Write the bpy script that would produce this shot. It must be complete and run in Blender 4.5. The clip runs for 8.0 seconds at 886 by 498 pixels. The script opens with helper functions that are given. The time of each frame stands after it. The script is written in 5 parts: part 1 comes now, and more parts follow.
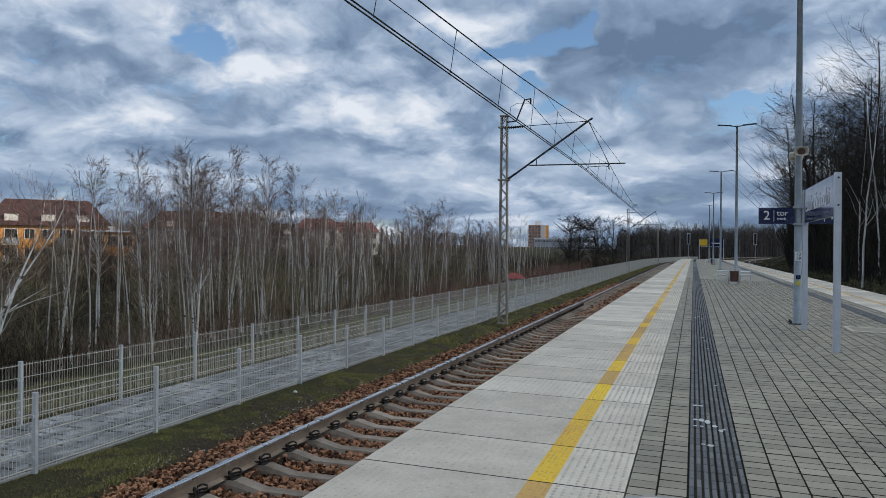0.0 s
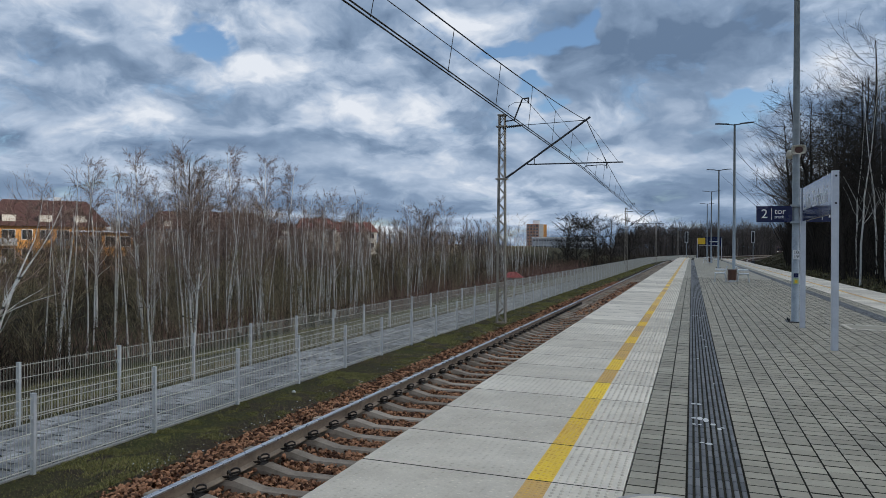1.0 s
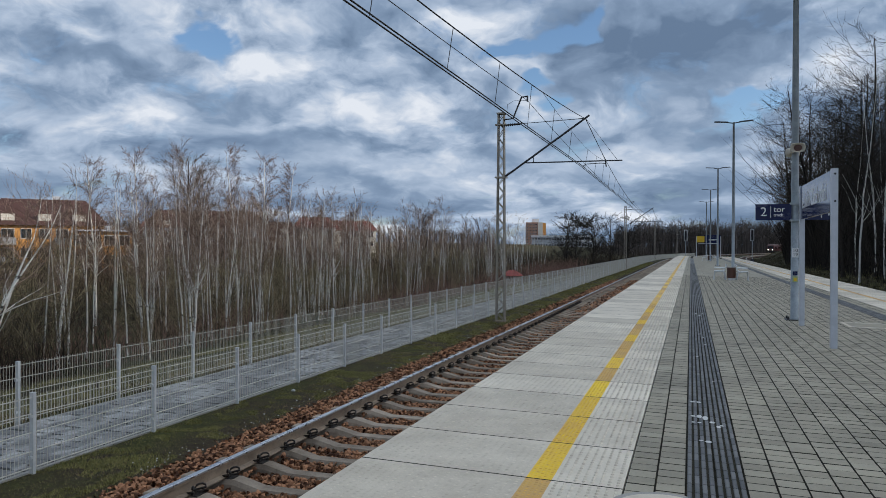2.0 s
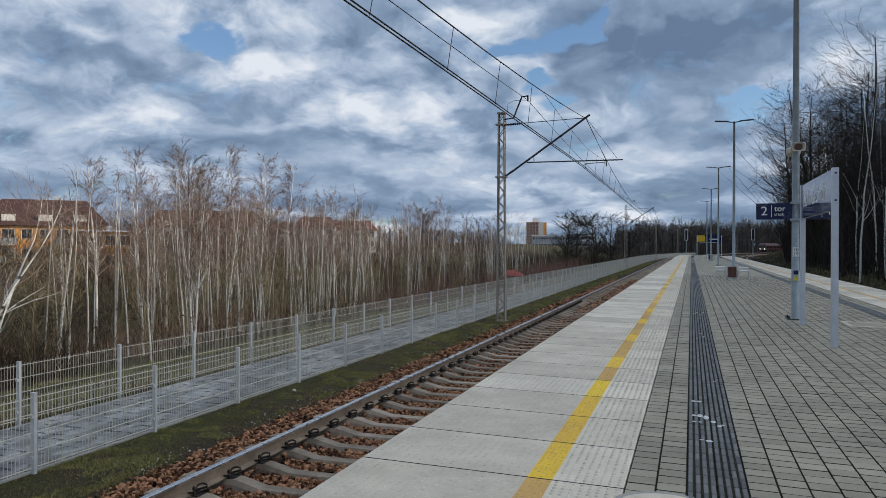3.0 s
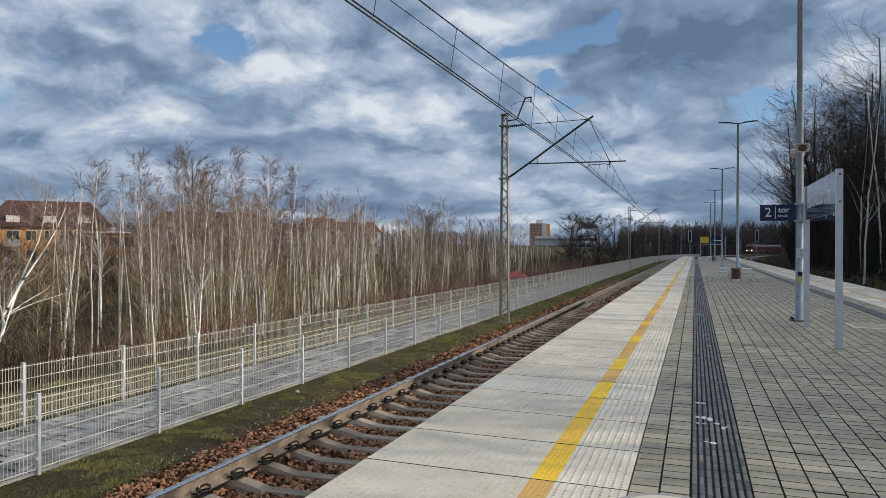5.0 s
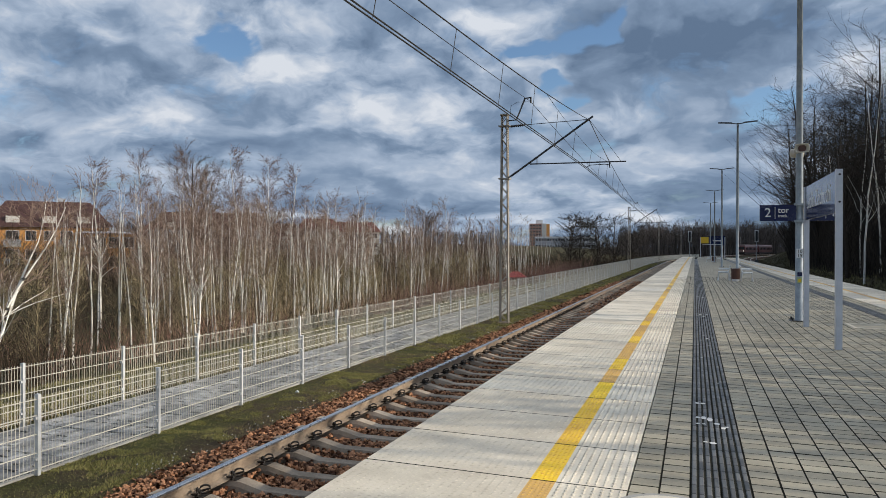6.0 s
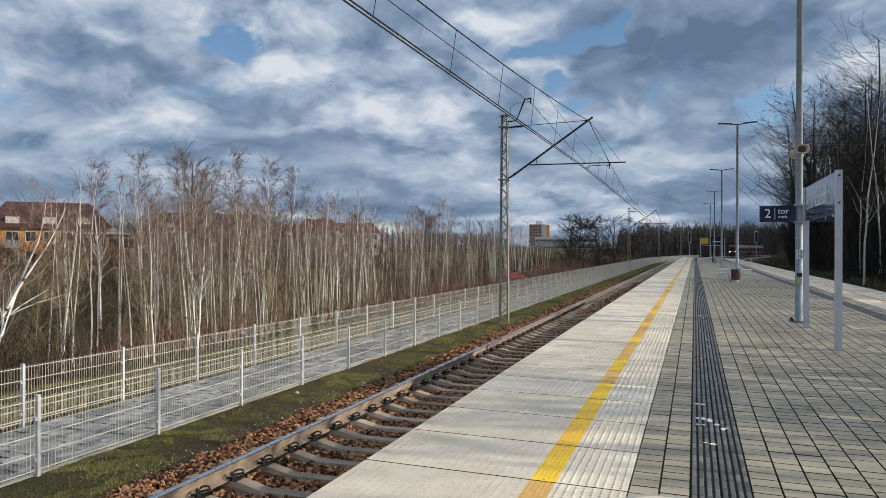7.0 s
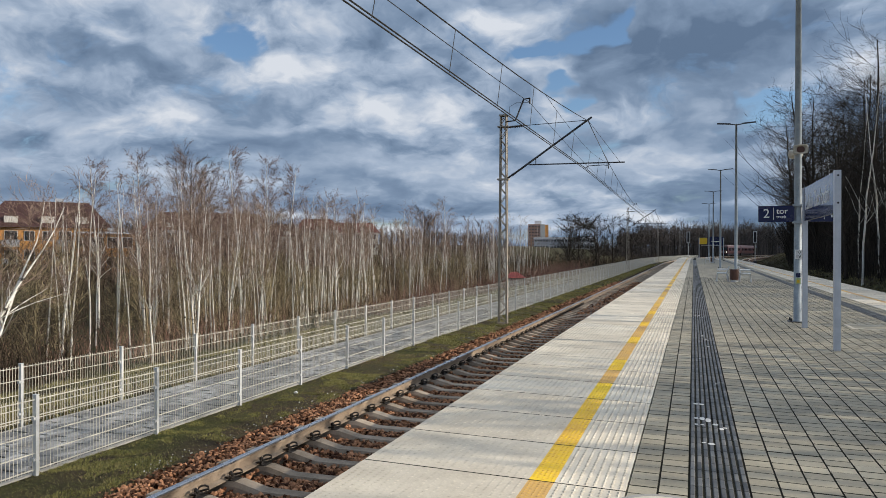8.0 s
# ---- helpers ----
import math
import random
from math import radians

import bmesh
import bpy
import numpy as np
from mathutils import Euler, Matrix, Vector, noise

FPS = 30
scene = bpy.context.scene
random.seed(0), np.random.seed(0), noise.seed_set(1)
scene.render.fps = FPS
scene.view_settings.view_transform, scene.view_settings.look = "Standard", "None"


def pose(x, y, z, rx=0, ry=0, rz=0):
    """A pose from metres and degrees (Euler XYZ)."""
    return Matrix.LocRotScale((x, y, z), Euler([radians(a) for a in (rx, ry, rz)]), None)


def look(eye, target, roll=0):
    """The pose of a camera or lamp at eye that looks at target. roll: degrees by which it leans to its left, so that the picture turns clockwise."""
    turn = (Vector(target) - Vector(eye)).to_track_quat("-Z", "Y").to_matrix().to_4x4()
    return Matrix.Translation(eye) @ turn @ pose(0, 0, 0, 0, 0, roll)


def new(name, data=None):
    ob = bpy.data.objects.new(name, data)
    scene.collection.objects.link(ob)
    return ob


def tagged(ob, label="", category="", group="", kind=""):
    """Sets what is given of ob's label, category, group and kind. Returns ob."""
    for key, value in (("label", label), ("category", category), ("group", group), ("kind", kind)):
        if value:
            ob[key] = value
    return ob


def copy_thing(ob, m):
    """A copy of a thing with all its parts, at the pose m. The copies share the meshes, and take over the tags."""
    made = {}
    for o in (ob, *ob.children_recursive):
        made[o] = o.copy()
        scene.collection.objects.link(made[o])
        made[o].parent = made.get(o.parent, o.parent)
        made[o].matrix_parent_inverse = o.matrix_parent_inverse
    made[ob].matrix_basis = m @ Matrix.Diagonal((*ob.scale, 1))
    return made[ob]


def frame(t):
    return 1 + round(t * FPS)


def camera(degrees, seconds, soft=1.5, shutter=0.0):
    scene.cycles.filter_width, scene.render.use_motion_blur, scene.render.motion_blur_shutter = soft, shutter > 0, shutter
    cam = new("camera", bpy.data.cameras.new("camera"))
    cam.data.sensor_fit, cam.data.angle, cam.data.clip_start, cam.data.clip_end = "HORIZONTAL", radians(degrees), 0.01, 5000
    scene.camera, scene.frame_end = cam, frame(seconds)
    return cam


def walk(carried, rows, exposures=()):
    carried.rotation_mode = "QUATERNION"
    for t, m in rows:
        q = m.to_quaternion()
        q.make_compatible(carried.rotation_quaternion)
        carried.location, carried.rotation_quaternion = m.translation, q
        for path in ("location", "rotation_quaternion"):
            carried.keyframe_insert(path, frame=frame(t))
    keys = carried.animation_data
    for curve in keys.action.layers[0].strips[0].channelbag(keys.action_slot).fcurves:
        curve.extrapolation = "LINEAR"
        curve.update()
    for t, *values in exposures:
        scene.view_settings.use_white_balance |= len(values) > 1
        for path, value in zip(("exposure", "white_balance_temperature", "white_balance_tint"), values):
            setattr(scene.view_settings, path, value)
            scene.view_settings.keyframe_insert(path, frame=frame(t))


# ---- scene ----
cam = camera(62.28, 8.0, soft=0.5)
EYE = (0.0, 0.0, 1.65)


def aim(yaw, pitch, roll):
    """Pose of the camera from its turn to the right of the track, its tilt up and its lean."""
    a, b = radians(yaw), radians(pitch)
    way = Vector((math.sin(a) * math.cos(b), math.cos(a) * math.cos(b), math.sin(b)))
    return look(EYE, Vector(EYE) + way, roll)


walk(cam, [(t, aim(*a)) for t, *a in (
    (0.0, -18.869, -0.017, 0.474), (0.5, -18.778, -0.044, 0.402), (1.0, -18.726, -0.067, 0.288),
    (1.5, -18.679, -0.136, 0.246), (3.0, -18.714, -0.204, 0.123), (3.5, -18.798, -0.214, 0.129),
    (4.0, -18.918, -0.212, 0.122), (4.5, -18.977, -0.146, 0.122), (6.0, -18.954, -0.075, 0.121),
    (6.5, -19.005, -0.070, 0.112), (7.0, -18.943, -0.012, 0.119), (7.5, -18.948, -0.039, 0.188),
    (8.0, -18.858, -0.029, 0.174))],
    exposures=((0.0, 0.18), (1.5, 0.18), (4.0, 0.11), (6.0, 0.02), (8.0, 0.02)))

# ---- light ----
SUN_AZ, SUN_EL = radians(80.0), radians(25.0)          # from +y towards +x; height
SUN_DIR = Vector((math.sin(SUN_AZ) * math.cos(SUN_EL), math.cos(SUN_AZ) * math.cos(SUN_EL), math.sin(SUN_EL)))
world = bpy.data.worlds.new("world")
scene.world = world
world.use_nodes = True
wn = world.node_tree.nodes
sky = wn.new("ShaderNodeTexSky")
sky.sky_type, sky.sun_disc = "NISHITA", False
sky.sun_elevation, sky.sun_rotation, sky.ozone_density = SUN_EL, SUN_AZ, 4.0
sky.dust_density = 0.4
wn["Background"].inputs["Strength"].default_value = 0.12
world.node_tree.links.new(sky.outputs["Color"], wn["Background"].inputs["Color"])
sun = new("sun", bpy.data.lights.new("sun", "SUN"))
sun.data.energy, sun.data.angle, sun.data.color = 4.8, radians(0.53), (1.0, 0.915, 0.785)
sun.matrix_world = look((0, 0, 60), Vector((0, 0, 60)) - SUN_DIR)


# ---- materials ----
class Nodes:
    """A short way to write node trees."""

    def __init__(self, name):
        self.mat = bpy.data.materials.new(name)
        self.mat.use_nodes = True
        self.t = self.mat.node_tree
        self.n, self.bsdf = self.t.nodes, self.t.nodes["Principled BSDF"]
        self.out = self.t.nodes["Material Output"]

    def link(self, a, b):
        self.t.links.new(a, b)

    def put(self, socket, value):
        if isinstance(value, bpy.types.NodeSocket):
            self.link(value, socket)
        else:
            socket.default_value = value

    def coords(self, kind="Object", scale=(1, 1, 1)):
        c = self.n.new("ShaderNodeTexCoord")
        m = self.n.new("ShaderNodeMapping")
        m.inputs["Scale"].default_value = scale
        self.link(c.outputs[kind], m.inputs["Vector"])
        return m.outputs["Vector"]

    def place(self, scale=(1, 1, 1)):
        """World place, so that copies differ."""
        c = self.n.new("ShaderNodeNewGeometry")
        m = self.n.new("ShaderNodeMapping")
        m.inputs["Scale"].default_value = scale
        self.link(c.outputs["Position"], m.inputs["Vector"])
        return m.outputs["Vector"]

    def noise(self, vec, scale, detail=4, rough=0.6, warp=0.0):
        x = self.n.new("ShaderNodeTexNoise")
        self.link(vec, x.inputs["Vector"])
        x.inputs["Scale"].default_value, x.inputs["Detail"].default_value = scale, detail
        x.inputs["Roughness"].default_value, x.inputs["Distortion"].default_value = rough, warp
        return x.outputs["Fac"]

    def voronoi(self, vec, scale, feature="F1", out="Distance"):
        x = self.n.new("ShaderNodeTexVoronoi")
        x.feature = feature
        self.link(vec, x.inputs["Vector"])
        x.inputs["Scale"].default_value = scale
        return x.outputs[out]

    def ramp(self, fac, stops):
        x = self.n.new("ShaderNodeValToRGB")
        while len(x.color_ramp.elements) < len(stops):
            x.color_ramp.elements.new(0.5)
        for e, (at, c) in zip(x.color_ramp.elements, stops):
            e.position = at
            e.color = (*c, 1) if hasattr(c, "__len__") else (c, c, c, 1)
        self.link(fac, x.inputs["Fac"])
        return x.outputs["Color"]

    def math(self, op, a, b=0.0, c=None):
        x = self.n.new("ShaderNodeMath")
        x.operation = op
        self.put(x.inputs[0], a), self.put(x.inputs[1], b)
        if c is not None:
            self.put(x.inputs[2], c)
        return x.outputs[0]

    def mix(self, fac, a, b, blend="MIX"):
        x = self.n.new("ShaderNodeMix")
        x.data_type, x.blend_type = "RGBA", blend
        for s, v in ((x.inputs[0], fac), (x.inputs[6], a), (x.inputs[7], b)):
            self.put(s, (*v, 1) if isinstance(v, tuple) and len(v) == 3 else v)
        return x.outputs[2]

    def chance(self):
        """One random number for a piece, be it an object or an island of a joined mesh."""
        a = self.n.new("ShaderNodeObjectInfo").outputs["Random"]
        b = self.n.new("ShaderNodeNewGeometry").outputs["Random Per Island"]
        return self.math("FRACT", self.math("ADD", a, b))

    def bump(self, height, strength=0.3, distance=0.01):
        x = self.n.new("ShaderNodeBump")
        self.link(height, x.inputs["Height"])
        x.inputs["Strength"].default_value, x.inputs["Distance"].default_value = strength, distance
        self.link(x.outputs["Normal"], self.bsdf.inputs["Normal"])

    def done(self, color, rough=0.7, metal=0.0):
        self.put(self.bsdf.inputs["Base Color"], (*color, 1) if isinstance(color, tuple) else color)
        self.put(self.bsdf.inputs["Roughness"], rough)
        self.put(self.bsdf.inputs["Metallic"], metal)
        return self.mat


def stained(name, dark, light, scale=3.0, fine=60.0, rough=0.7, metal=0.0, relief=0.2, spread=0.0, distance=0.004):
    """A surface with stains, fine grain, a little relief and, with spread, a shade of its own for each piece."""
    k = Nodes(name)
    v = k.place()
    big, small = k.noise(v, scale, 5, 0.65), k.noise(v, fine, 3, 0.7)
    f = k.math("ADD", k.math("MULTIPLY", big, 0.7), k.math("MULTIPLY", small, 0.3))
    if spread:
        f = k.math("ADD", f, k.math("MULTIPLY", k.math("SUBTRACT", k.chance(), 0.5), spread))
    col = k.ramp(f, ((0.28, dark), (0.72, light)))
    k.bump(small, relief, distance)
    if rough >= 0.85:
        k.bsdf.inputs["Specular IOR Level"].default_value = 0.12
    return k.done(col, k.math("MULTIPLY_ADD", big, 0.25, rough - 0.12), metal)


M_SLAB = stained("edge_slab_concrete", (0.47, 0.405, 0.31), (0.76, 0.68, 0.545), 1.6, 60, 0.75, spread=0.34)
M_YELLOW = stained("yellow_line_paint", (0.66, 0.36, 0.04), (0.92, 0.62, 0.010), 1.1, 70, 0.55, spread=0.5)
M_YELLOW_WORN = stained("worn_line_paint", (0.50, 0.29, 0.10), (0.72, 0.43, 0.09), 1.1, 70, 0.6, spread=0.5)
M_PAVER = stained("paving_block_concrete", (0.185, 0.162, 0.115), (0.41, 0.363, 0.265), 0.9, 45, 0.72, relief=0.4, spread=0.15)
M_JOINT = stained("joint_sand", (0.015, 0.014, 0.010), (0.05, 0.045, 0.03), 6, 90, 0.95)
M_GUIDE = stained("guide_tile_dark", (0.042, 0.042, 0.042), (0.17, 0.166, 0.156), 2.0, 60, 0.55, spread=0.3)
M_GUIDE_CHIP = stained("chipped_guide_tile", (0.5, 0.49, 0.46), (0.7, 0.68, 0.64), 20, 80, 0.8)
M_CONCRETE = stained("concrete", (0.25, 0.235, 0.21), (0.45, 0.43, 0.39), 3, 60, 0.85)
M_SLEEPER = stained("sleeper_concrete", (0.16, 0.125, 0.092), (0.42, 0.345, 0.265), 3.5, 50, 0.9, spread=0.3)
M_BALLAST = stained("ballast_stone", (0.06, 0.027, 0.015), (0.44, 0.22, 0.118), 2.0, 25, 0.9, spread=0.7)
# far darker than the stones: shade in their gaps is put into colour
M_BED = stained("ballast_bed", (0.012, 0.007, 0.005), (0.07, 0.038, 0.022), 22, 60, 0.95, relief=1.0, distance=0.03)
M_RAIL = stained("rail_steel_rusty", (0.13, 0.088, 0.058), (0.40, 0.31, 0.22), 5, 80, 0.75, 0.0)
M_RAILTOP = stained("rail_head_worn", (0.35, 0.36, 0.38), (0.55, 0.56, 0.58), 4, 90, 0.28, 0.9)
M_CLIP = stained("rail_clip_steel", (0.012, 0.011, 0.010), (0.05, 0.04, 0.032), 20, 90, 0.6, 0.5)
M_GALV = stained("galvanized_steel", (0.19, 0.22, 0.24), (0.40, 0.44, 0.46), 5, 30, 0.62, 0.35)
M_FENCE = stained("zinc_fence_wire", (0.50, 0.50, 0.49), (0.72, 0.72, 0.70), 4, 60, 0.5, 0.25)
M_FENCEWIRE = stained("zinc_mesh_wire", (0.44, 0.41, 0.34), (0.62, 0.58, 0.48), 4, 60, 0.55, 0.0)
M_MAST = stained("mast_steel", (0.20, 0.16, 0.115), (0.46, 0.42, 0.36), 2.5, 30, 0.7, 0.25)
M_DARKSTEEL = stained("cantilever_steel", (0.02, 0.022, 0.026), (0.07, 0.075, 0.085), 5, 40, 0.6, 0.4)
M_WIRE = stained("overhead_wire_copper", (0.015, 0.014, 0.014), (0.04, 0.038, 0.036), 5, 40, 0.6, 0.4)
M_SIGNBLUE = stained("sign_blue_film", (0.004, 0.008, 0.045), (0.006, 0.011, 0.06), 3, 30, 0.25, relief=0.02)
M_WHITE = stained("white_paint", (0.62, 0.62, 0.62), (0.80, 0.80, 0.79), 4, 60, 0.4, relief=0.05)
M_ALU = stained("light_grey_powder_coat", (0.46, 0.48, 0.52), (0.62, 0.64, 0.68), 4, 40, 0.4, 0.2, relief=0.05)
M_FACE = stained("sign_face_enamel", (0.36, 0.40, 0.48), (0.46, 0.50, 0.58), 3, 30, 0.18, relief=0.02)
M_GLOSS = stained("glossy_sign_blue", (0.010, 0.016, 0.06), (0.014, 0.022, 0.08), 3, 30, 0.12, relief=0.0)
M_BLACK = stained("black_plastic", (0.008, 0.008, 0.009), (0.02, 0.02, 0.022), 5, 50, 0.5)
M_HORN = stained("cream_horn_plastic", (0.38, 0.34, 0.26), (0.55, 0.50, 0.40), 8, 50, 0.5)
M_RUST = stained("brown_bin_paint", (0.055, 0.022, 0.014), (0.12, 0.05, 0.03), 6, 50, 0.5)
M_SIGNYEL = stained("yellow_sign_film", (0.65, 0.40, 0.015), (0.78, 0.50, 0.02), 5, 40, 0.4)
M_BARK = stained("brown_bark", (0.030, 0.023, 0.017), (0.12, 0.095, 0.07), 3, 30, 0.9, spread=0.4)
M_TWIG = stained("bare_twig", (0.05, 0.034, 0.027), (0.18, 0.125, 0.095), 1.0, 20, 0.9, spread=0.5)
M_TWIGB = stained("birch_twig", (0.09, 0.058, 0.045), (0.36, 0.265, 0.205), 0.6, 20, 0.9, spread=0.5)
M_TWIGR = stained("reddish_birch_twig", (0.07, 0.046, 0.037), (0.25, 0.165, 0.13), 1.0, 20, 0.9, spread=0.5)
# shade of the backlit bank wood is put into this near-black
M_DARKTWIG = stained("shade_dark_twig", (0.014, 0.012, 0.010), (0.055, 0.046, 0.038), 1.0, 20, 0.9, spread=0.5)
M_BRUSH = stained("dry_undergrowth", (0.026, 0.018, 0.012), (0.38, 0.285, 0.185), 0.5, 12, 0.95, spread=0.9)
# darker copy of M_BRUSH: the wood's inner shade is put into its colour
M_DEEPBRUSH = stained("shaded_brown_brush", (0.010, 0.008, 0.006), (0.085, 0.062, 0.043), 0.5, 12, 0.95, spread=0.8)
M_OLIVE = stained("olive_twig", (0.07, 0.057, 0.03), (0.42, 0.345, 0.21), 0.8, 20, 0.9, spread=0.5)
M_REDBRUSH = stained("reddish_twig", (0.075, 0.042, 0.032), (0.36, 0.21, 0.16), 0.8, 20, 0.9, spread=0.6)
# oak bark made darker than M_BARK to hold the bank's shade
M_DARKBARK = stained("shade_dark_bark", (0.014, 0.012, 0.010), (0.055, 0.046, 0.038), 3, 30, 0.9, spread=0.4)
M_FARWOOD = stained("far_bare_wood", (0.045, 0.038, 0.033), (0.15, 0.125, 0.11), 0.05, 2, 0.95, spread=0.5)
M_DULLROOF = stained("dull_red_roof_tile", (0.075, 0.022, 0.018), (0.14, 0.042, 0.032), 0.8, 6, 0.8)
M_BRICKWALL = stained("orange_facade", (0.46, 0.22, 0.07), (0.60, 0.30, 0.10), 0.6, 8, 0.85)
M_PLASTER = stained("pale_facade", (0.50, 0.47, 0.42), (0.64, 0.61, 0.56), 0.5, 8, 0.85)
M_GREYWALL = stained("grey_facade", (0.30, 0.32, 0.35), (0.44, 0.46, 0.49), 0.5, 8, 0.8)
M_ROOF = stained("brown_roof_tile", (0.028, 0.010, 0.008), (0.060, 0.022, 0.018), 0.8, 6, 0.8)
M_REDROOF = stained("red_roof_tile", (0.26, 0.045, 0.035), (0.38, 0.075, 0.055), 1.5, 12, 0.7)
M_PANE = Nodes("window_glass").done((0.02, 0.025, 0.03), 0.08)
# cloud and tree shade on the train is put into both colours
M_TRAINRED = stained("train_red_in_shade", (0.05, 0.009, 0.008), (0.085, 0.016, 0.014), 1, 10, 0.4, relief=0.02)
M_TRAINROOF = stained("train_pale_in_shade", (0.10, 0.06, 0.056), (0.16, 0.10, 0.095), 1, 10, 0.6)


def birch_bark():
    k = Nodes("birch_bark")
    v = k.place((1, 1, 3.0))
    f = k.noise(v, 2.2, 4, 0.7)
    col = k.ramp(f, ((0.33, (0.03, 0.026, 0.022)), (0.41, (0.60, 0.57, 0.51)), (0.75, (0.86, 0.83, 0.76))))
    k.bump(f, 0.2, 0.01)
    return k.done(col, 0.8)


M_BIRCH = birch_bark()


def path_paver():
    """Grey blocks with dark damp patches drawn out along the path."""
    k = Nodes("path_paver")
    wet = k.ramp(k.noise(k.place((1.6, 0.7, 1)), 1.5, 5, 0.65), ((0.46, 0.0), (0.60, 1.0)))
    f = k.math("ADD", k.math("MULTIPLY", k.noise(k.place(), 40, 3), 0.6), k.math("MULTIPLY", k.chance(), 0.4))
    dry = k.ramp(f, ((0.25, (0.30, 0.29, 0.272)), (0.75, (0.44, 0.425, 0.40))))
    return k.done(k.mix(wet, k.ramp(f, ((0.25, (0.12, 0.118, 0.112)), (0.75, (0.20, 0.196, 0.185)))), dry), 0.8)


M_PATH = path_paver()


def grass_mat(name, a, b, c):
    k = Nodes(name)
    v = k.place()
    f = k.math("ADD", k.math("ADD", k.math("MULTIPLY", k.noise(v, 0.8, 3, 0.6), 0.45), k.math("MULTIPLY", k.noise(v, 5.0, 4, 0.7), 0.32)), k.math("MULTIPLY", k.chance(), 0.28))
    return k.done(k.ramp(f, ((0.3, a), (0.55, b), (0.8, c))), 0.9)


M_GRASS = grass_mat("grass_blades", (0.075, 0.062, 0.024), (0.20, 0.19, 0.052), (0.38, 0.32, 0.12))
M_DRYGRASS = grass_mat("dry_grass", (0.09, 0.083, 0.03), (0.215, 0.19, 0.072), (0.40, 0.325, 0.165))
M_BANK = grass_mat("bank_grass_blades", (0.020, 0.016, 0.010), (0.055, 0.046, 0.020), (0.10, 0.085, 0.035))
M_STRAW = grass_mat("withered_straw", (0.10, 0.07, 0.035), (0.26, 0.19, 0.09), (0.48, 0.38, 0.20))


def soil():
    k = Nodes("soil_and_moss")
    v = k.place()
    f, g = k.noise(v, 0.9, 7, 0.7), k.noise(v, 22, 5, 0.75)
    col = k.mix(k.ramp(f, ((0.42, 0.0), (0.62, 1.0))), k.ramp(g, ((0.3, (0.016, 0.012, 0.008)), (0.7, (0.085, 0.064, 0.04)))),
                k.ramp(g, ((0.3, (0.018, 0.020, 0.007)), (0.7, (0.085, 0.085, 0.028)))))
    k.bump(g, 0.8, 0.03)
    k.bsdf.inputs["Specular IOR Level"].default_value = 0.1
    return k.done(col, 0.95)


M_SOIL = soil()


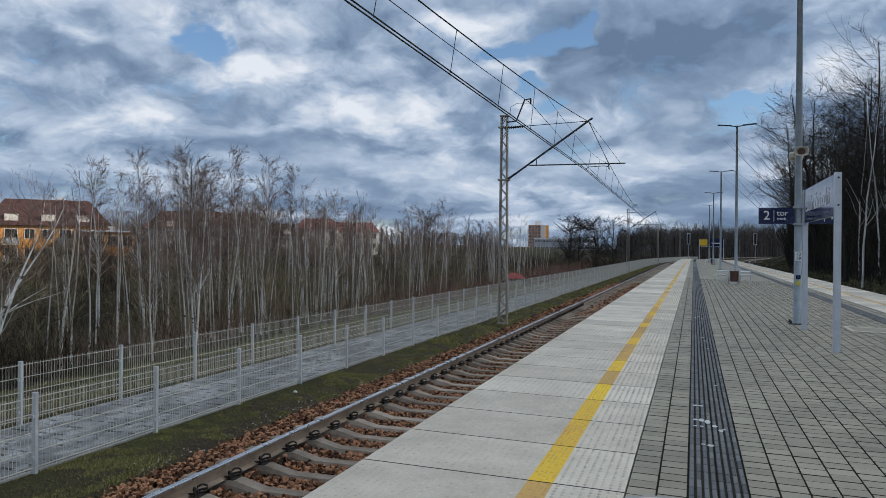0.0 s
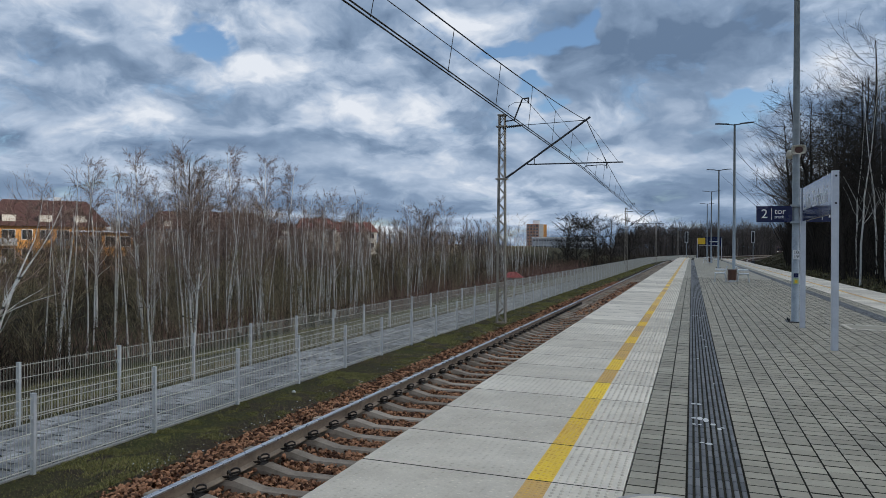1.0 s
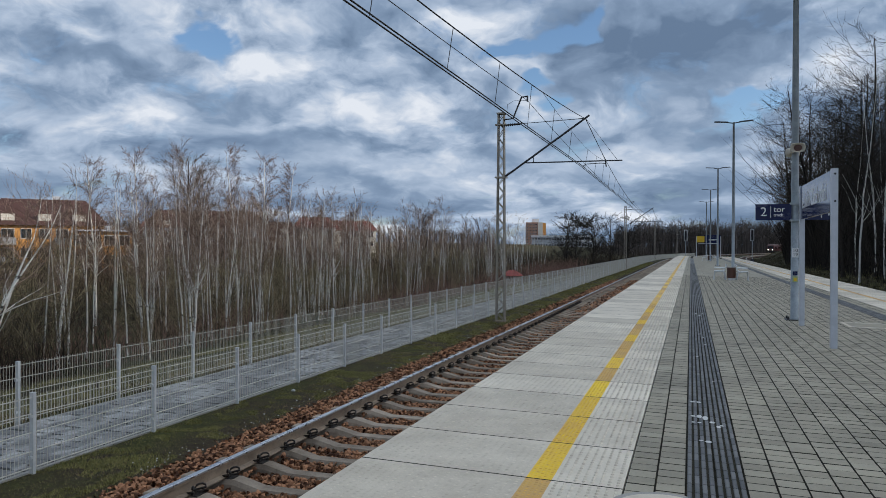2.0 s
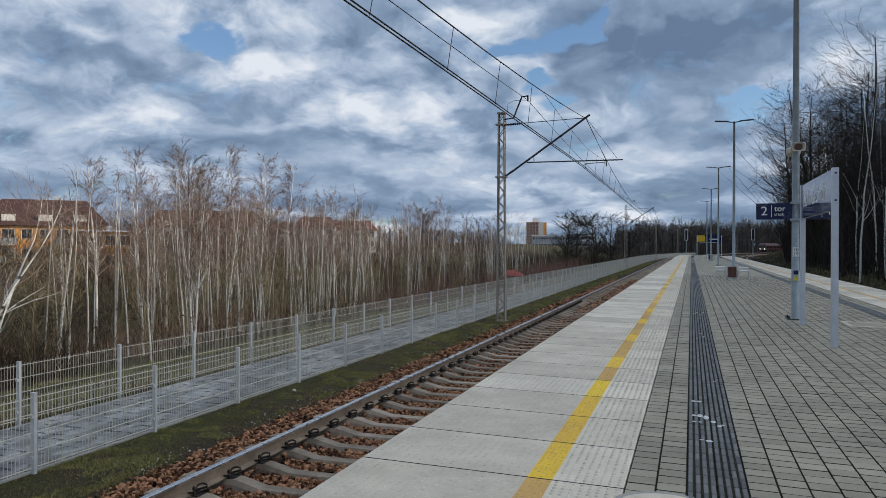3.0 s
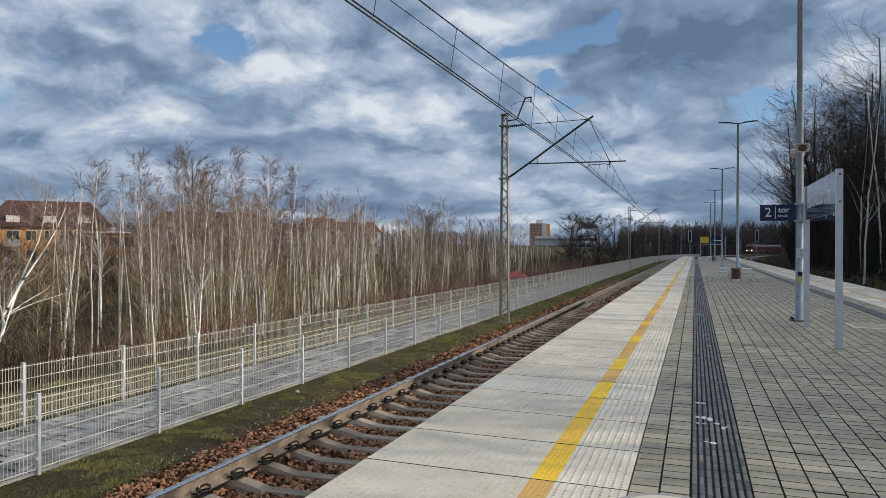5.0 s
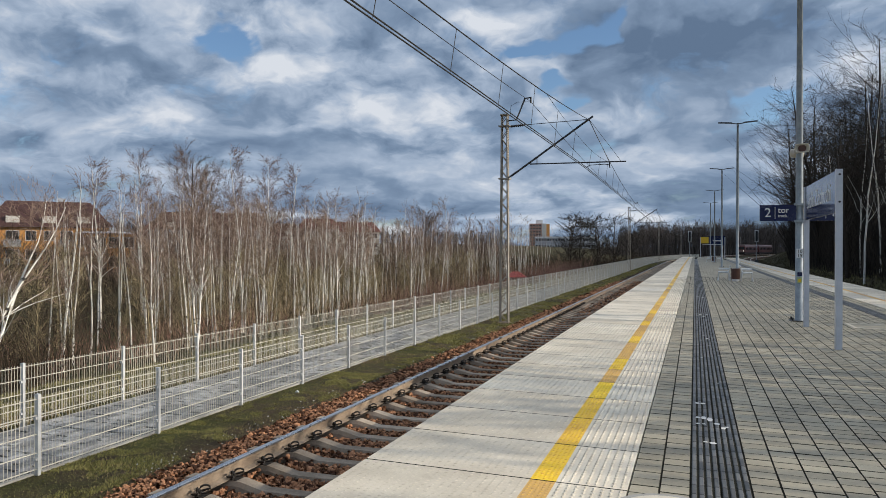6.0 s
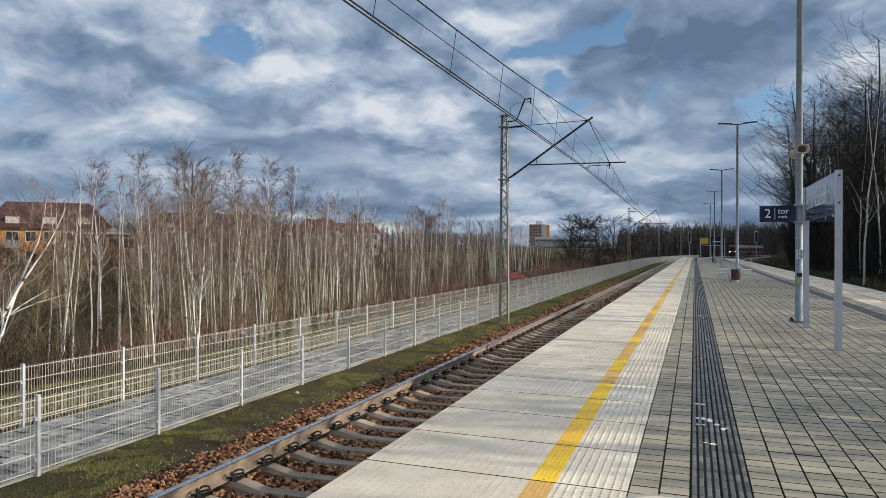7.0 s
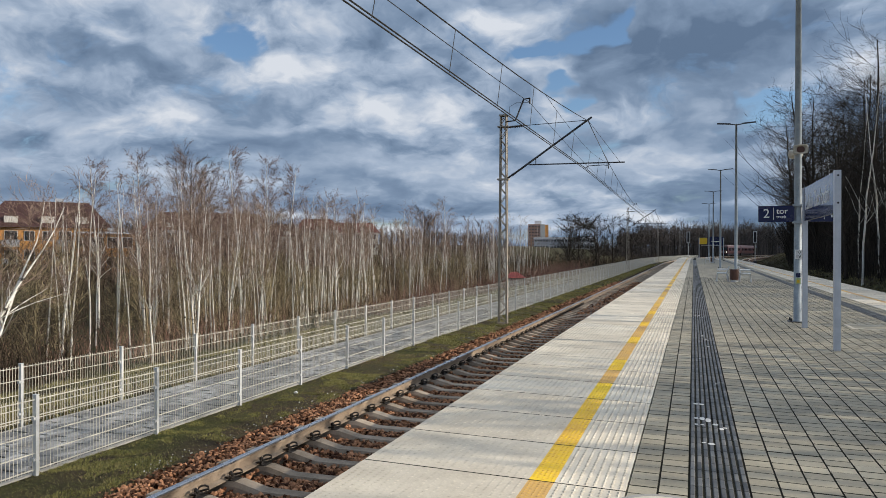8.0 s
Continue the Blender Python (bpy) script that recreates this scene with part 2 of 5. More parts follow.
# ---- mesh helpers ----
class Shape:
    """Collects vertices and faces; each face keeps the number of its material."""

    def __init__(self):
        self.v, self.f, self.m = [], [], []

    def add(self, verts, faces, slot=0):
        n = len(self.v)
        self.v += [tuple(x) for x in verts]
        self.f += [tuple(n + i for i in f) for f in faces]
        self.m += [slot] * len(faces)
        return self

    def block(self, x0, x1, y0, y1, z0, z1, m, bevel, edge):
        """A bevelled box whose sides and arrises carry the material number edge."""
        n = len(self.m)
        self.box(x0, x1, y0, y1, z0, z1, 0, m, bevel)
        self.m[n:-1] = [edge] * (len(self.m) - n - 1)
        return self

    def box(self, x0, x1, y0, y1, z0, z1, slot=0, m=None, bevel=0.0):
        b = bevel
        if b:
            v = [(x0, y0, z0), (x1, y0, z0), (x1, y1, z0), (x0, y1, z0), (x0, y0, z1 - b), (x1, y0, z1 - b), (x1, y1, z1 - b), (x0, y1, z1 - b),
                 (x0 + b, y0 + b, z1), (x1 - b, y0 + b, z1), (x1 - b, y1 - b, z1), (x0 + b, y1 - b, z1)]
            f = [(3, 2, 1, 0)] + [(i, (i + 1) % 4, 4 + (i + 1) % 4, 4 + i) for i in range(4)] + \
                [(4 + i, 4 + (i + 1) % 4, 8 + (i + 1) % 4, 8 + i) for i in range(4)] + [(8, 9, 10, 11)]
        else:
            v = [(x0, y0, z0), (x1, y0, z0), (x1, y1, z0), (x0, y1, z0), (x0, y0, z1), (x1, y0, z1), (x1, y1, z1), (x0, y1, z1)]
            f = [(3, 2, 1, 0), (4, 5, 6, 7)] + [(i, (i + 1) % 4, 4 + (i + 1) % 4, 4 + i) for i in range(4)]
        if m is not None:
            v = [m @ Vector(p) for p in v]
        return self.add(v, f, slot)

    def tube(self, points, radii, n=6, slot=0, caps=True):
        """A tube of n sides along points; radii one or many."""
        pts = [Vector(p) for p in points]
        if not hasattr(radii, "__len__"):
            radii = [radii] * len(pts)
        v, f = [], []
        for i, p in enumerate(pts):
            d = (pts[min(i + 1, len(pts) - 1)] - pts[max(i - 1, 0)]).normalized()
            side = d.cross(Vector((0, 0, 1)) if abs(d.z) < 0.9 else Vector((0, 1, 0))).normalized()
            up = side.cross(d)
            for j in range(n):
                a = 2 * math.pi * j / n
                v.append(p + radii[i] * (math.cos(a) * side + math.sin(a) * up))
        for i in range(len(pts) - 1):
            for j in range(n):
                k = (j + 1) % n
                f.append((i * n + j, i * n + k, i * n + n + k, i * n + n + j))
        if caps:
            f += [tuple(range(n)), tuple(range(len(v) - 1, len(v) - n - 1, -1))]
        return self.add(v, f, slot)

    def profile(self, pts, path, slot=0):
        """A closed section (x, z) drawn along path, a list of (x, y, z)."""
        n = len(pts)
        v = [(p[0] + a, p[1], p[2] + b) for p in path for a, b in pts]
        f = [(i * n + j, i * n + n + j, i * n + n + (j + 1) % n, i * n + (j + 1) % n) for i in range(len(path) - 1) for j in range(n)]
        f += [tuple(range(n)), tuple(range(len(v) - 1, len(v) - n - 1, -1))]
        return self.add(v, f, slot)

    def mesh(self, name, mats, smooth=False):
        me = bpy.data.meshes.new(name)
        me.from_pydata(self.v, [], self.f)
        for m in (mats if isinstance(mats, (list, tuple)) else [mats]):
            me.materials.append(m)
        if any(self.m):
            me.polygons.foreach_set("material_index", self.m)
        if smooth:
            me.polygons.foreach_set("use_smooth", [True] * len(me.polygons))
        me.update()
        return me


def part(name, shape, mats, parent=None, label="", at=None, smooth=False):
    """One mesh object, under a thing or a part where parent is given."""
    me = shape.mesh(name, mats, smooth) if isinstance(shape, Shape) else shape
    ob = new(name, me)
    if parent is not None:
        ob.parent = parent
    if at is not None:
        ob.matrix_basis = at
    return tagged(ob, label) if label else ob


def thing(name, label, category, group="", kind="", at=None):
    ob = new(name)
    ob.empty_display_size = 0.2
    if at is not None:
        ob.matrix_basis = at
    return tagged(ob, label, category, group, kind)


# ---- the lie of the land ----
CROSS = -0.0176                     # the platform falls to the right
EDGE_L, TACT_L, EDGE_R, TACT_R = -2.375, -0.425, 7.60, 5.27
TRACK_L, TRACK_R = -4.145, 9.35
RAIL_TOP = -0.73
CURVE_Y, CURVE_R = 130.0, 690.0


def bend(y):
    """How far the line has curved to the right at y."""
    return max(0.0, y - CURVE_Y) ** 2 / (2 * CURVE_R)


def deck(x):
    return CROSS * x


def land(x, y):
    """Height of the ground."""
    u = x - bend(y)
    steps = ((-400, 6), (-200, 4), (-110, 0.0), (-70, -2.6), (-45, -3.4), (-30, -3.1), (-17, -2.4), (-13, -1.55), (-10, -1.03), (-9.2, -0.99), (-7.2, -0.965), (-6.3, -0.955),
             (-6.0, -1.0), (-5.5, -1.2), (-2.6, -1.2), (-2.0, -1.2), (7.2, -1.2), (7.8, -1.2), (11.0, -1.2), (12.5, -1.25), (13.2, -0.9), (16.5, 1.0), (22, 2.6), (40, 5.5), (120, 8), (400, 9))
    if u <= steps[0][0]:
        return steps[0][1]
    for (a, za), (b, zb) in zip(steps, steps[1:]):
        if u <= b:
            z = za + (zb - za) * (u - a) / (b - a)
            break
    else:
        z = steps[-1][1]
    if u < -10.5 or u > 13:
        z += 0.35 * noise.noise((x * 0.11, y * 0.11, 0)) + 0.12 * noise.noise((x * 0.5, y * 0.5, 3))
    if u > 11.5:
        z = -0.95 + (z + 0.95) * (0.8 + 0.2 * min(1.0, max(0.0, (120 - y) / 60.0)))
    return z


# ---- ground, sky ----
def build_ground():
    xs = [-2500, -1200, -600, -400, -300, -200, -150, -120, -100] + [x for x in range(-90, -20, 4)] + \
         [-18.5, -17, -15, -13, -11.5, -10.5, -9.2, -8, -7.2, -6.3, -6.0, -5.5, -5.0, -4, -2.6, -2, 2, 7.2, 7.8, 9, 11.2, 11.8, 12.5, 13.2, 14] + \
         [x for x in range(16, 60, 3)] + [70, 90, 120, 180, 260, 400, 700, 1300, 2500]
    ys = [-2500, -900, -300, -100, -50, -25, -10] + [y for y in range(-5, 130, 3)] + [y for y in range(130, 430, 8)] + [500, 600, 800, 1300, 2600]
    s = Shape()
    nx = len(xs)
    v = [(x + bend(min(y, 430)), y, land(x + bend(min(y, 430)), min(y, 430))) for y in ys for x in xs]
    f = [(j * nx + i, j * nx + i + 1, j * nx + nx + i + 1, j * nx + nx + i) for j in range(len(ys) - 1) for i in range(nx - 1)]
    g = part("ground", s.add(v, f), M_SOIL, smooth=True)
    tagged(g, "brown soil and moss falling towards the wood", "ground", kind="structure")


def cloud_mat():
    """Broken clouds: glowing grey and white where dense, open to the blue sky in the gaps."""
    k = Nodes("broken_clouds")
    v = k.coords("Object", (1 / 1000.0,) * 3)
    sep = k.n.new("ShaderNodeSeparateXYZ")
    k.link(v, sep.inputs[0])
    x, y = sep.outputs[0], sep.outputs[1]
    nrm = k.n.new("ShaderNodeVectorMath")
    nrm.operation = "NORMALIZE"
    k.link(v, nrm.inputs[0])
    sn = k.n.new("ShaderNodeSeparateXYZ")
    k.link(nrm.outputs[0], sn.inputs[0])
    nx, ny, nz = sn.outputs

    def vmath(op, a, b):
        q = k.n.new("ShaderNodeVectorMath")
        q.operation = op
        k.put(q.inputs[0], a), k.put(q.inputs[1], b)
        return q.outputs[0]

    def step(value, lo, hi):
        q = k.n.new("ShaderNodeMapRange")
        q.interpolation_type = "SMOOTHSTEP"
        k.put(q.inputs[0], value)
        q.inputs[1].default_value, q.inputs[2].default_value = lo, hi
        return q.outputs[0]

    # clouds lie flatter the lower they stand over the horizon
    lift = k.math("MULTIPLY", k.math("SQRT", k.math("ADD", k.math("MAXIMUM", nz, 0.0), 0.02)), 1.75)
    comb = k.n.new("ShaderNodeCombineXYZ")
    k.link(nx, comb.inputs[0]), k.link(ny, comb.inputs[1]), k.link(lift, comb.inputs[2])

    def swirl(vec, scale, amount):
        q = k.n.new("ShaderNodeTexNoise")
        k.link(vec, q.inputs["Vector"])
        q.inputs["Scale"].default_value, q.inputs["Detail"].default_value = scale, 3
        return vmath("ADD", vec, vmath("MULTIPLY", vmath("SUBTRACT", q.outputs["Color"], (0.5, 0.5, 0.5)), (amount,) * 3))

    base = swirl(swirl(comb.outputs[0], 5.0, 0.09), 15.0, 0.05)
    behind = vmath("ADD", base, (3.1, 1.7, 0.6))
    up = (0.020, 0.0, 0.045)
    near_d, near_u = k.noise(base, 4.4, 9, 0.55), k.noise(vmath("ADD", base, up), 4.4, 6, 0.52)
    far_d, far_u = k.noise(behind, 7.5, 9, 0.56), k.noise(vmath("ADD", behind, up), 7.5, 6, 0.52)
    ragged = k.noise(base, 9.0, 7, 0.6)
    wob = k.n.new("ShaderNodeSeparateXYZ")
    k.link(vmath("SUBTRACT", base, comb.outputs[0]), wob.inputs[0])
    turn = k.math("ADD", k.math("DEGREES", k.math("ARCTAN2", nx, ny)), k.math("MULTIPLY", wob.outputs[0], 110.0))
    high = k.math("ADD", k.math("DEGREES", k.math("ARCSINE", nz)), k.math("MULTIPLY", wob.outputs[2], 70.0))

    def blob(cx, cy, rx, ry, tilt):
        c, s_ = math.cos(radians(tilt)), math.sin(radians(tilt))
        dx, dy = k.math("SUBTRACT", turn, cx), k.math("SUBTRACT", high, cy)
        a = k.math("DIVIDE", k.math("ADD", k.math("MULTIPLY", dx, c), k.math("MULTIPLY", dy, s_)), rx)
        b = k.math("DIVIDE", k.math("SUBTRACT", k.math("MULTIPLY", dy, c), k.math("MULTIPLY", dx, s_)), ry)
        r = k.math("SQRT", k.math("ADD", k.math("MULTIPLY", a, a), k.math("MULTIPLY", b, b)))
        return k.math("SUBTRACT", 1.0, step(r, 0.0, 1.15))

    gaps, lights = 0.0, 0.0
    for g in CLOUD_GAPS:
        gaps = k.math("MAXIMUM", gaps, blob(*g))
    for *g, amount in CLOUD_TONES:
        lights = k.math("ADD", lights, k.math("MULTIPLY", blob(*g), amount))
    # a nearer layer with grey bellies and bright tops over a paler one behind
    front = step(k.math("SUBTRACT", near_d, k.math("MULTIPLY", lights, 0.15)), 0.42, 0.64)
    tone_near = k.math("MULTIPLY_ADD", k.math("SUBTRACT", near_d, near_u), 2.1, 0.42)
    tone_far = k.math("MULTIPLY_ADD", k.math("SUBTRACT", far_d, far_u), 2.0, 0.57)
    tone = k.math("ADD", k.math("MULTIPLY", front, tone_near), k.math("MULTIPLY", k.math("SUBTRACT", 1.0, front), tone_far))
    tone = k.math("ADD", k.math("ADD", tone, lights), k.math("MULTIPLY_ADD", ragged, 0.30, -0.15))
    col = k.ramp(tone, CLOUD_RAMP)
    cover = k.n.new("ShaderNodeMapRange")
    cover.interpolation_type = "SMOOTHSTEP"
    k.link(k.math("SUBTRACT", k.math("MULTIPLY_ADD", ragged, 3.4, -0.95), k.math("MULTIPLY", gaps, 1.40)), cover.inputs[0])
    cover.inputs[1].default_value, cover.inputs[2].default_value = -0.25, 0.55
    # the broad break in the layer that reaches the sun as the clouds drift
    along = k.math("ADD", k.math("ADD", k.math("MULTIPLY", x, BREAK[0]), k.math("MULTIPLY", y, BREAK[1])), k.math("MULTIPLY", k.math("SUBTRACT", k.noise(v, 14.0, 2), 0.5), 0.014))
    brk = k.n.new("ShaderNodeMapRange")
    brk.interpolation_type = "SMOOTHSTEP"
    k.link(along, brk.inputs[0])
    brk.inputs[1].default_value, brk.inputs[2].default_value = BREAK[2] - 0.011, BREAK[2] + 0.011
    far = k.n.new("ShaderNodeMapRange")
    far.interpolation_type = "SMOOTHSTEP"
    k.link(along, far.inputs[0])
    far.inputs[1].default_value, far.inputs[2].default_value = BREAK[2] - 0.66, BREAK[2] - 0.60
    far.inputs[3].default_value, far.inputs[4].default_value = 1.0, 0.0
    side = k.n.new("ShaderNodeMapRange")
    side.interpolation_type = "SMOOTHSTEP"
    k.link(k.math("ABSOLUTE", k.math("SUBTRACT", y, BREAK[3])), side.inputs[0])
    side.inputs[1].default_value, side.inputs[2].default_value = 1.1, 1.3
    shut = k.math("MAXIMUM", k.math("MAXIMUM", brk.outputs[0], far.outputs[0]), side.outputs[0])
    near_break = k.n.new("ShaderNodeMapRange")
    k.link(k.math("ABSOLUTE", k.math("SUBTRACT", along, BREAK[2])), near_break.inputs[0])
    near_break.inputs[1].default_value, near_break.inputs[2].default_value = 0.18, 0.24
    near_break.inputs[3].default_value, near_break.inputs[4].default_value = 1.0, 0.0
    inside = k.math("MULTIPLY", near_break.outputs[0], k.math("SUBTRACT", 1.0, side.outputs[0]))
    alpha = k.math("MULTIPLY", k.math("MAXIMUM", cover.outputs[0], inside), shut)
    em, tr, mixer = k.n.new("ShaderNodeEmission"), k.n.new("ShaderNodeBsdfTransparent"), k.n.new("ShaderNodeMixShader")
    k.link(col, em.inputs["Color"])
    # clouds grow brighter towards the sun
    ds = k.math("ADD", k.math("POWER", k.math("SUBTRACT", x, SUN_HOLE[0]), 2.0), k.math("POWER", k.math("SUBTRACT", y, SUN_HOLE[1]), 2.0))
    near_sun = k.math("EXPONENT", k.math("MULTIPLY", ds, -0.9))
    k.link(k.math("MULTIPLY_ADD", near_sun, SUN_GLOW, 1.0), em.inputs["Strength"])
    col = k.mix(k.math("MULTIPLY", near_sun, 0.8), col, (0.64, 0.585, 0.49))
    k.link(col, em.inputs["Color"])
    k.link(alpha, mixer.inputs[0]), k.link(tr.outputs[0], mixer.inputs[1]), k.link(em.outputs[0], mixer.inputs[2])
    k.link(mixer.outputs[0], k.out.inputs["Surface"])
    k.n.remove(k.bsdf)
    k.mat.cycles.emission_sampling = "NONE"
    return k.mat


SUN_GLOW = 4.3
CLOUD_TOP, CLOUD_REACH = 800.0, 4700.0
DRIFT = (12.3, 2.6)                 # metres a second


def cloud_height(r):
    return CLOUD_TOP * (1 - (r / CLOUD_REACH) ** 2)


def build_clouds():
    s = Shape()
    rings, n = [0.001] + [CLOUD_REACH * (i / 40) for i in range(1, 41)], 72
    v = [(r * math.cos(2 * math.pi * j / n), r * math.sin(2 * math.pi * j / n), cloud_height(r)) for r in rings for j in range(n)]
    f = [(i * n + j, i * n + n + j, i * n + n + (j + 1) % n, i * n + (j + 1) % n) for i in range(len(rings) - 1) for j in range(n)]
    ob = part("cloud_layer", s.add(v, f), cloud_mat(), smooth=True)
    return tagged(ob, "broken grey and white clouds drifting over blue sky", "clouds", kind="structure")


# where the layer is crossed on the way to the sun
hit_r = 0.0
for _ in range(60):
    hit_r = cloud_height(hit_r) / math.tan(SUN_EL)
SUN_HOLE = (hit_r * math.sin(SUN_AZ) / 1000, hit_r * math.cos(SUN_AZ) / 1000)
# the shade's edge crosses the platform at 4.0 s
BREAK = (1.0, 0.15, SUN_HOLE[0] + 0.15 * SUN_HOLE[1] + (1.5 - (DRIFT[0] + 0.15 * DRIFT[1]) * 4.0) / 1000, SUN_HOLE[1])


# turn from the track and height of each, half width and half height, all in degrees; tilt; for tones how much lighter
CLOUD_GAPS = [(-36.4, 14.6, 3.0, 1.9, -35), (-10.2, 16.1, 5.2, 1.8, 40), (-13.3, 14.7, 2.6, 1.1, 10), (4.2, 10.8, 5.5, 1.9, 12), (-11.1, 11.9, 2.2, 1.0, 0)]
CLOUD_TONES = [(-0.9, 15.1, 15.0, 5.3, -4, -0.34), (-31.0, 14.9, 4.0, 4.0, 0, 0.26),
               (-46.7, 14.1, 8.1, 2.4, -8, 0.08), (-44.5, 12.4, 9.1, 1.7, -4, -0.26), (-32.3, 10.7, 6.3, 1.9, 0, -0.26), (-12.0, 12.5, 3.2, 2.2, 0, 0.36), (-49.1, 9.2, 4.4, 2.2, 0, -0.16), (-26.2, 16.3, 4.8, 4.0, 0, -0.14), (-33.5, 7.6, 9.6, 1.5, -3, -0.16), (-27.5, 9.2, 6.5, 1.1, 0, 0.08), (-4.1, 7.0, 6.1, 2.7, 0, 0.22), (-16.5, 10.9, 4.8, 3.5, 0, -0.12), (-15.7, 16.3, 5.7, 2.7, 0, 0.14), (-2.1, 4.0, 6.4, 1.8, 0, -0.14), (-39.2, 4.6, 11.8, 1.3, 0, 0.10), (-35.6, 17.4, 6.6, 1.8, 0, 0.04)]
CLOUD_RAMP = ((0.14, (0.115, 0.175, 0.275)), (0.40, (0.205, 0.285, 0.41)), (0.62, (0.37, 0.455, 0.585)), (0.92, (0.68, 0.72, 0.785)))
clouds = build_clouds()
build_ground()


# ---- platform ----
ENDS = (-8.0, 152.0)


def build_platform():
    """The body under the paving, following the curve at the far end."""
    s = Shape()
    path = [(bend(y), y, 0) for y in (ENDS[0], 40, 80, 130, 138, 146, ENDS[1])]
    top = [(EDGE_L + 0.12, deck(EDGE_L) - 0.135), (TACT_L, deck(TACT_L) - 0.045), (TACT_R, deck(TACT_R) - 0.045), (EDGE_R - 0.12, deck(EDGE_R) - 0.135), (EDGE_R - 0.12, -1.05), (EDGE_L + 0.12, -1.05)]
    ob = part("platform", s.profile(top, path), M_CONCRETE)
    return tagged(ob, "concrete body of the island platform", "platform", kind="structure")


platform = build_platform()


def slab_mesh(name, x0, x1, y_len, line, line_mat):
    """An edge slab with rounded arrises; its yellow line lies between the two places of line."""
    g, b = 0.005, 0.004
    s = Shape()
    xs = [x0, line[0], line[1], x1]
    for i in range(3):
        a, c = xs[i] + (g if i == 0 else 0), xs[i + 1] - (g if i == 2 else 0)
        za, zc = deck(a), deck(c)
        v = [(a, g, za - b), (c, g, zc - b), (c, g + b, zc), (a, g + b, za), (c, y_len - g - b, zc), (a, y_len - g - b, za), (c, y_len - g, zc - b), (a, y_len - g, za - b),
             (a, g, za - 0.12), (c, g, zc - 0.12), (a, y_len - g, za - 0.12), (c, y_len - g, zc - 0.12)]
        f = [(0, 1, 2, 3), (3, 2, 4, 5), (5, 4, 6, 7), (8, 9, 1, 0), (7, 6, 11, 10)]
        if i == 0:
            f.append((8, 0, 3, 5, 7, 10))
        if i == 2:
            f.append((9, 11, 6, 4, 2, 1))
        n = len(s.m)
        s.add(v, f, 1 if i == 1 else 0)
        for side in (0, 2, 3, 4):
            s.m[n + side] = 2
    return s.mesh(name, [M_SLAB, line_mat, M_JOINT])


def stud_rows(s, x0, x1, y0, y1, nx, ny, rx, ry, h, slot=0, shift=False):
    """Small raised studs in rows."""
    for i in range(nx):
        for j in range(ny):
            x = x0 + (i + 0.5) * (x1 - x0) / nx
            y = y0 + (j + 0.5 + (0.5 if shift and i % 2 else 0.0)) * (y1 - y0) / ny
            z = deck(x)
            a, b = rx, ry
            v = [(x - a, y, z), (x, y - b, z), (x + a, y, z), (x, y + b, z), (x - a * .55, y, z + h), (x, y - b * .55, z + h), (x + a * .55, y, z + h), (x, y + b * .55, z + h)]
            s.add(v, [(0, 1, 5, 4), (1, 2, 6, 5), (2, 3, 7, 6), (3, 0, 4, 7), (4, 5, 6, 7)], slot)


JOINT_Y = 5.105 - 13
WORN = {12, 17} | {i for i in range(19, 160) if i % 3}      # slabs whose line has faded to orange


def build_edges():
    left = slab_mesh("edge_slab", EDGE_L, TACT_L, 1.0, (-1.098, -0.917), M_YELLOW)
    worn = slab_mesh("worn_edge_slab", EDGE_L, TACT_L, 1.0, (-1.098, -0.917), M_YELLOW_WORN)
    right = slab_mesh("edge_slab_far", TACT_R, EDGE_R, 1.0, (6.02, 6.20), M_YELLOW_WORN)
    for i in range(160):
        y = JOINT_Y + i
        for me in (worn if i in WORN else left, right):
            ob = part("edge_slab", me, None, platform)
            ob.location = (bend(y), y, 0)
            ob.rotation_euler = (0, 0, -math.atan((bend(y + 1) - bend(y))))
    studs, dashes, yellow, faded = Shape(), Shape(), Shape(), Shape()
    for i in range(12, 50):
        y = JOINT_Y + i
        stud_rows(studs, -0.905, -0.44, y + 0.02, y + 0.98, 8, 16, 0.015, 0.018, 0.008)
        if i < 30:
            stud_rows(faded if i in WORN else yellow, -1.092, -0.922, y + 0.02, y + 0.98, 5, 22, 0.013, 0.010, 0.003, shift=True)
        if i < 24:
            stud_rows(dashes, EDGE_L + 0.03, -1.11, y + 0.02, y + 0.98, 20, 20, 0.016, 0.008, 0.003, shift=True)
    tagged(part("tactile_stud", studs, M_SLAB, platform), kind="stuff")
    tagged(part("line_stud", yellow, M_YELLOW, platform), kind="stuff")
    tagged(part("line_stud", faded, M_YELLOW_WORN, platform), kind="stuff")
    tagged(part("grip_stud", dashes, M_SLAB, platform), kind="stuff")


build_edges()


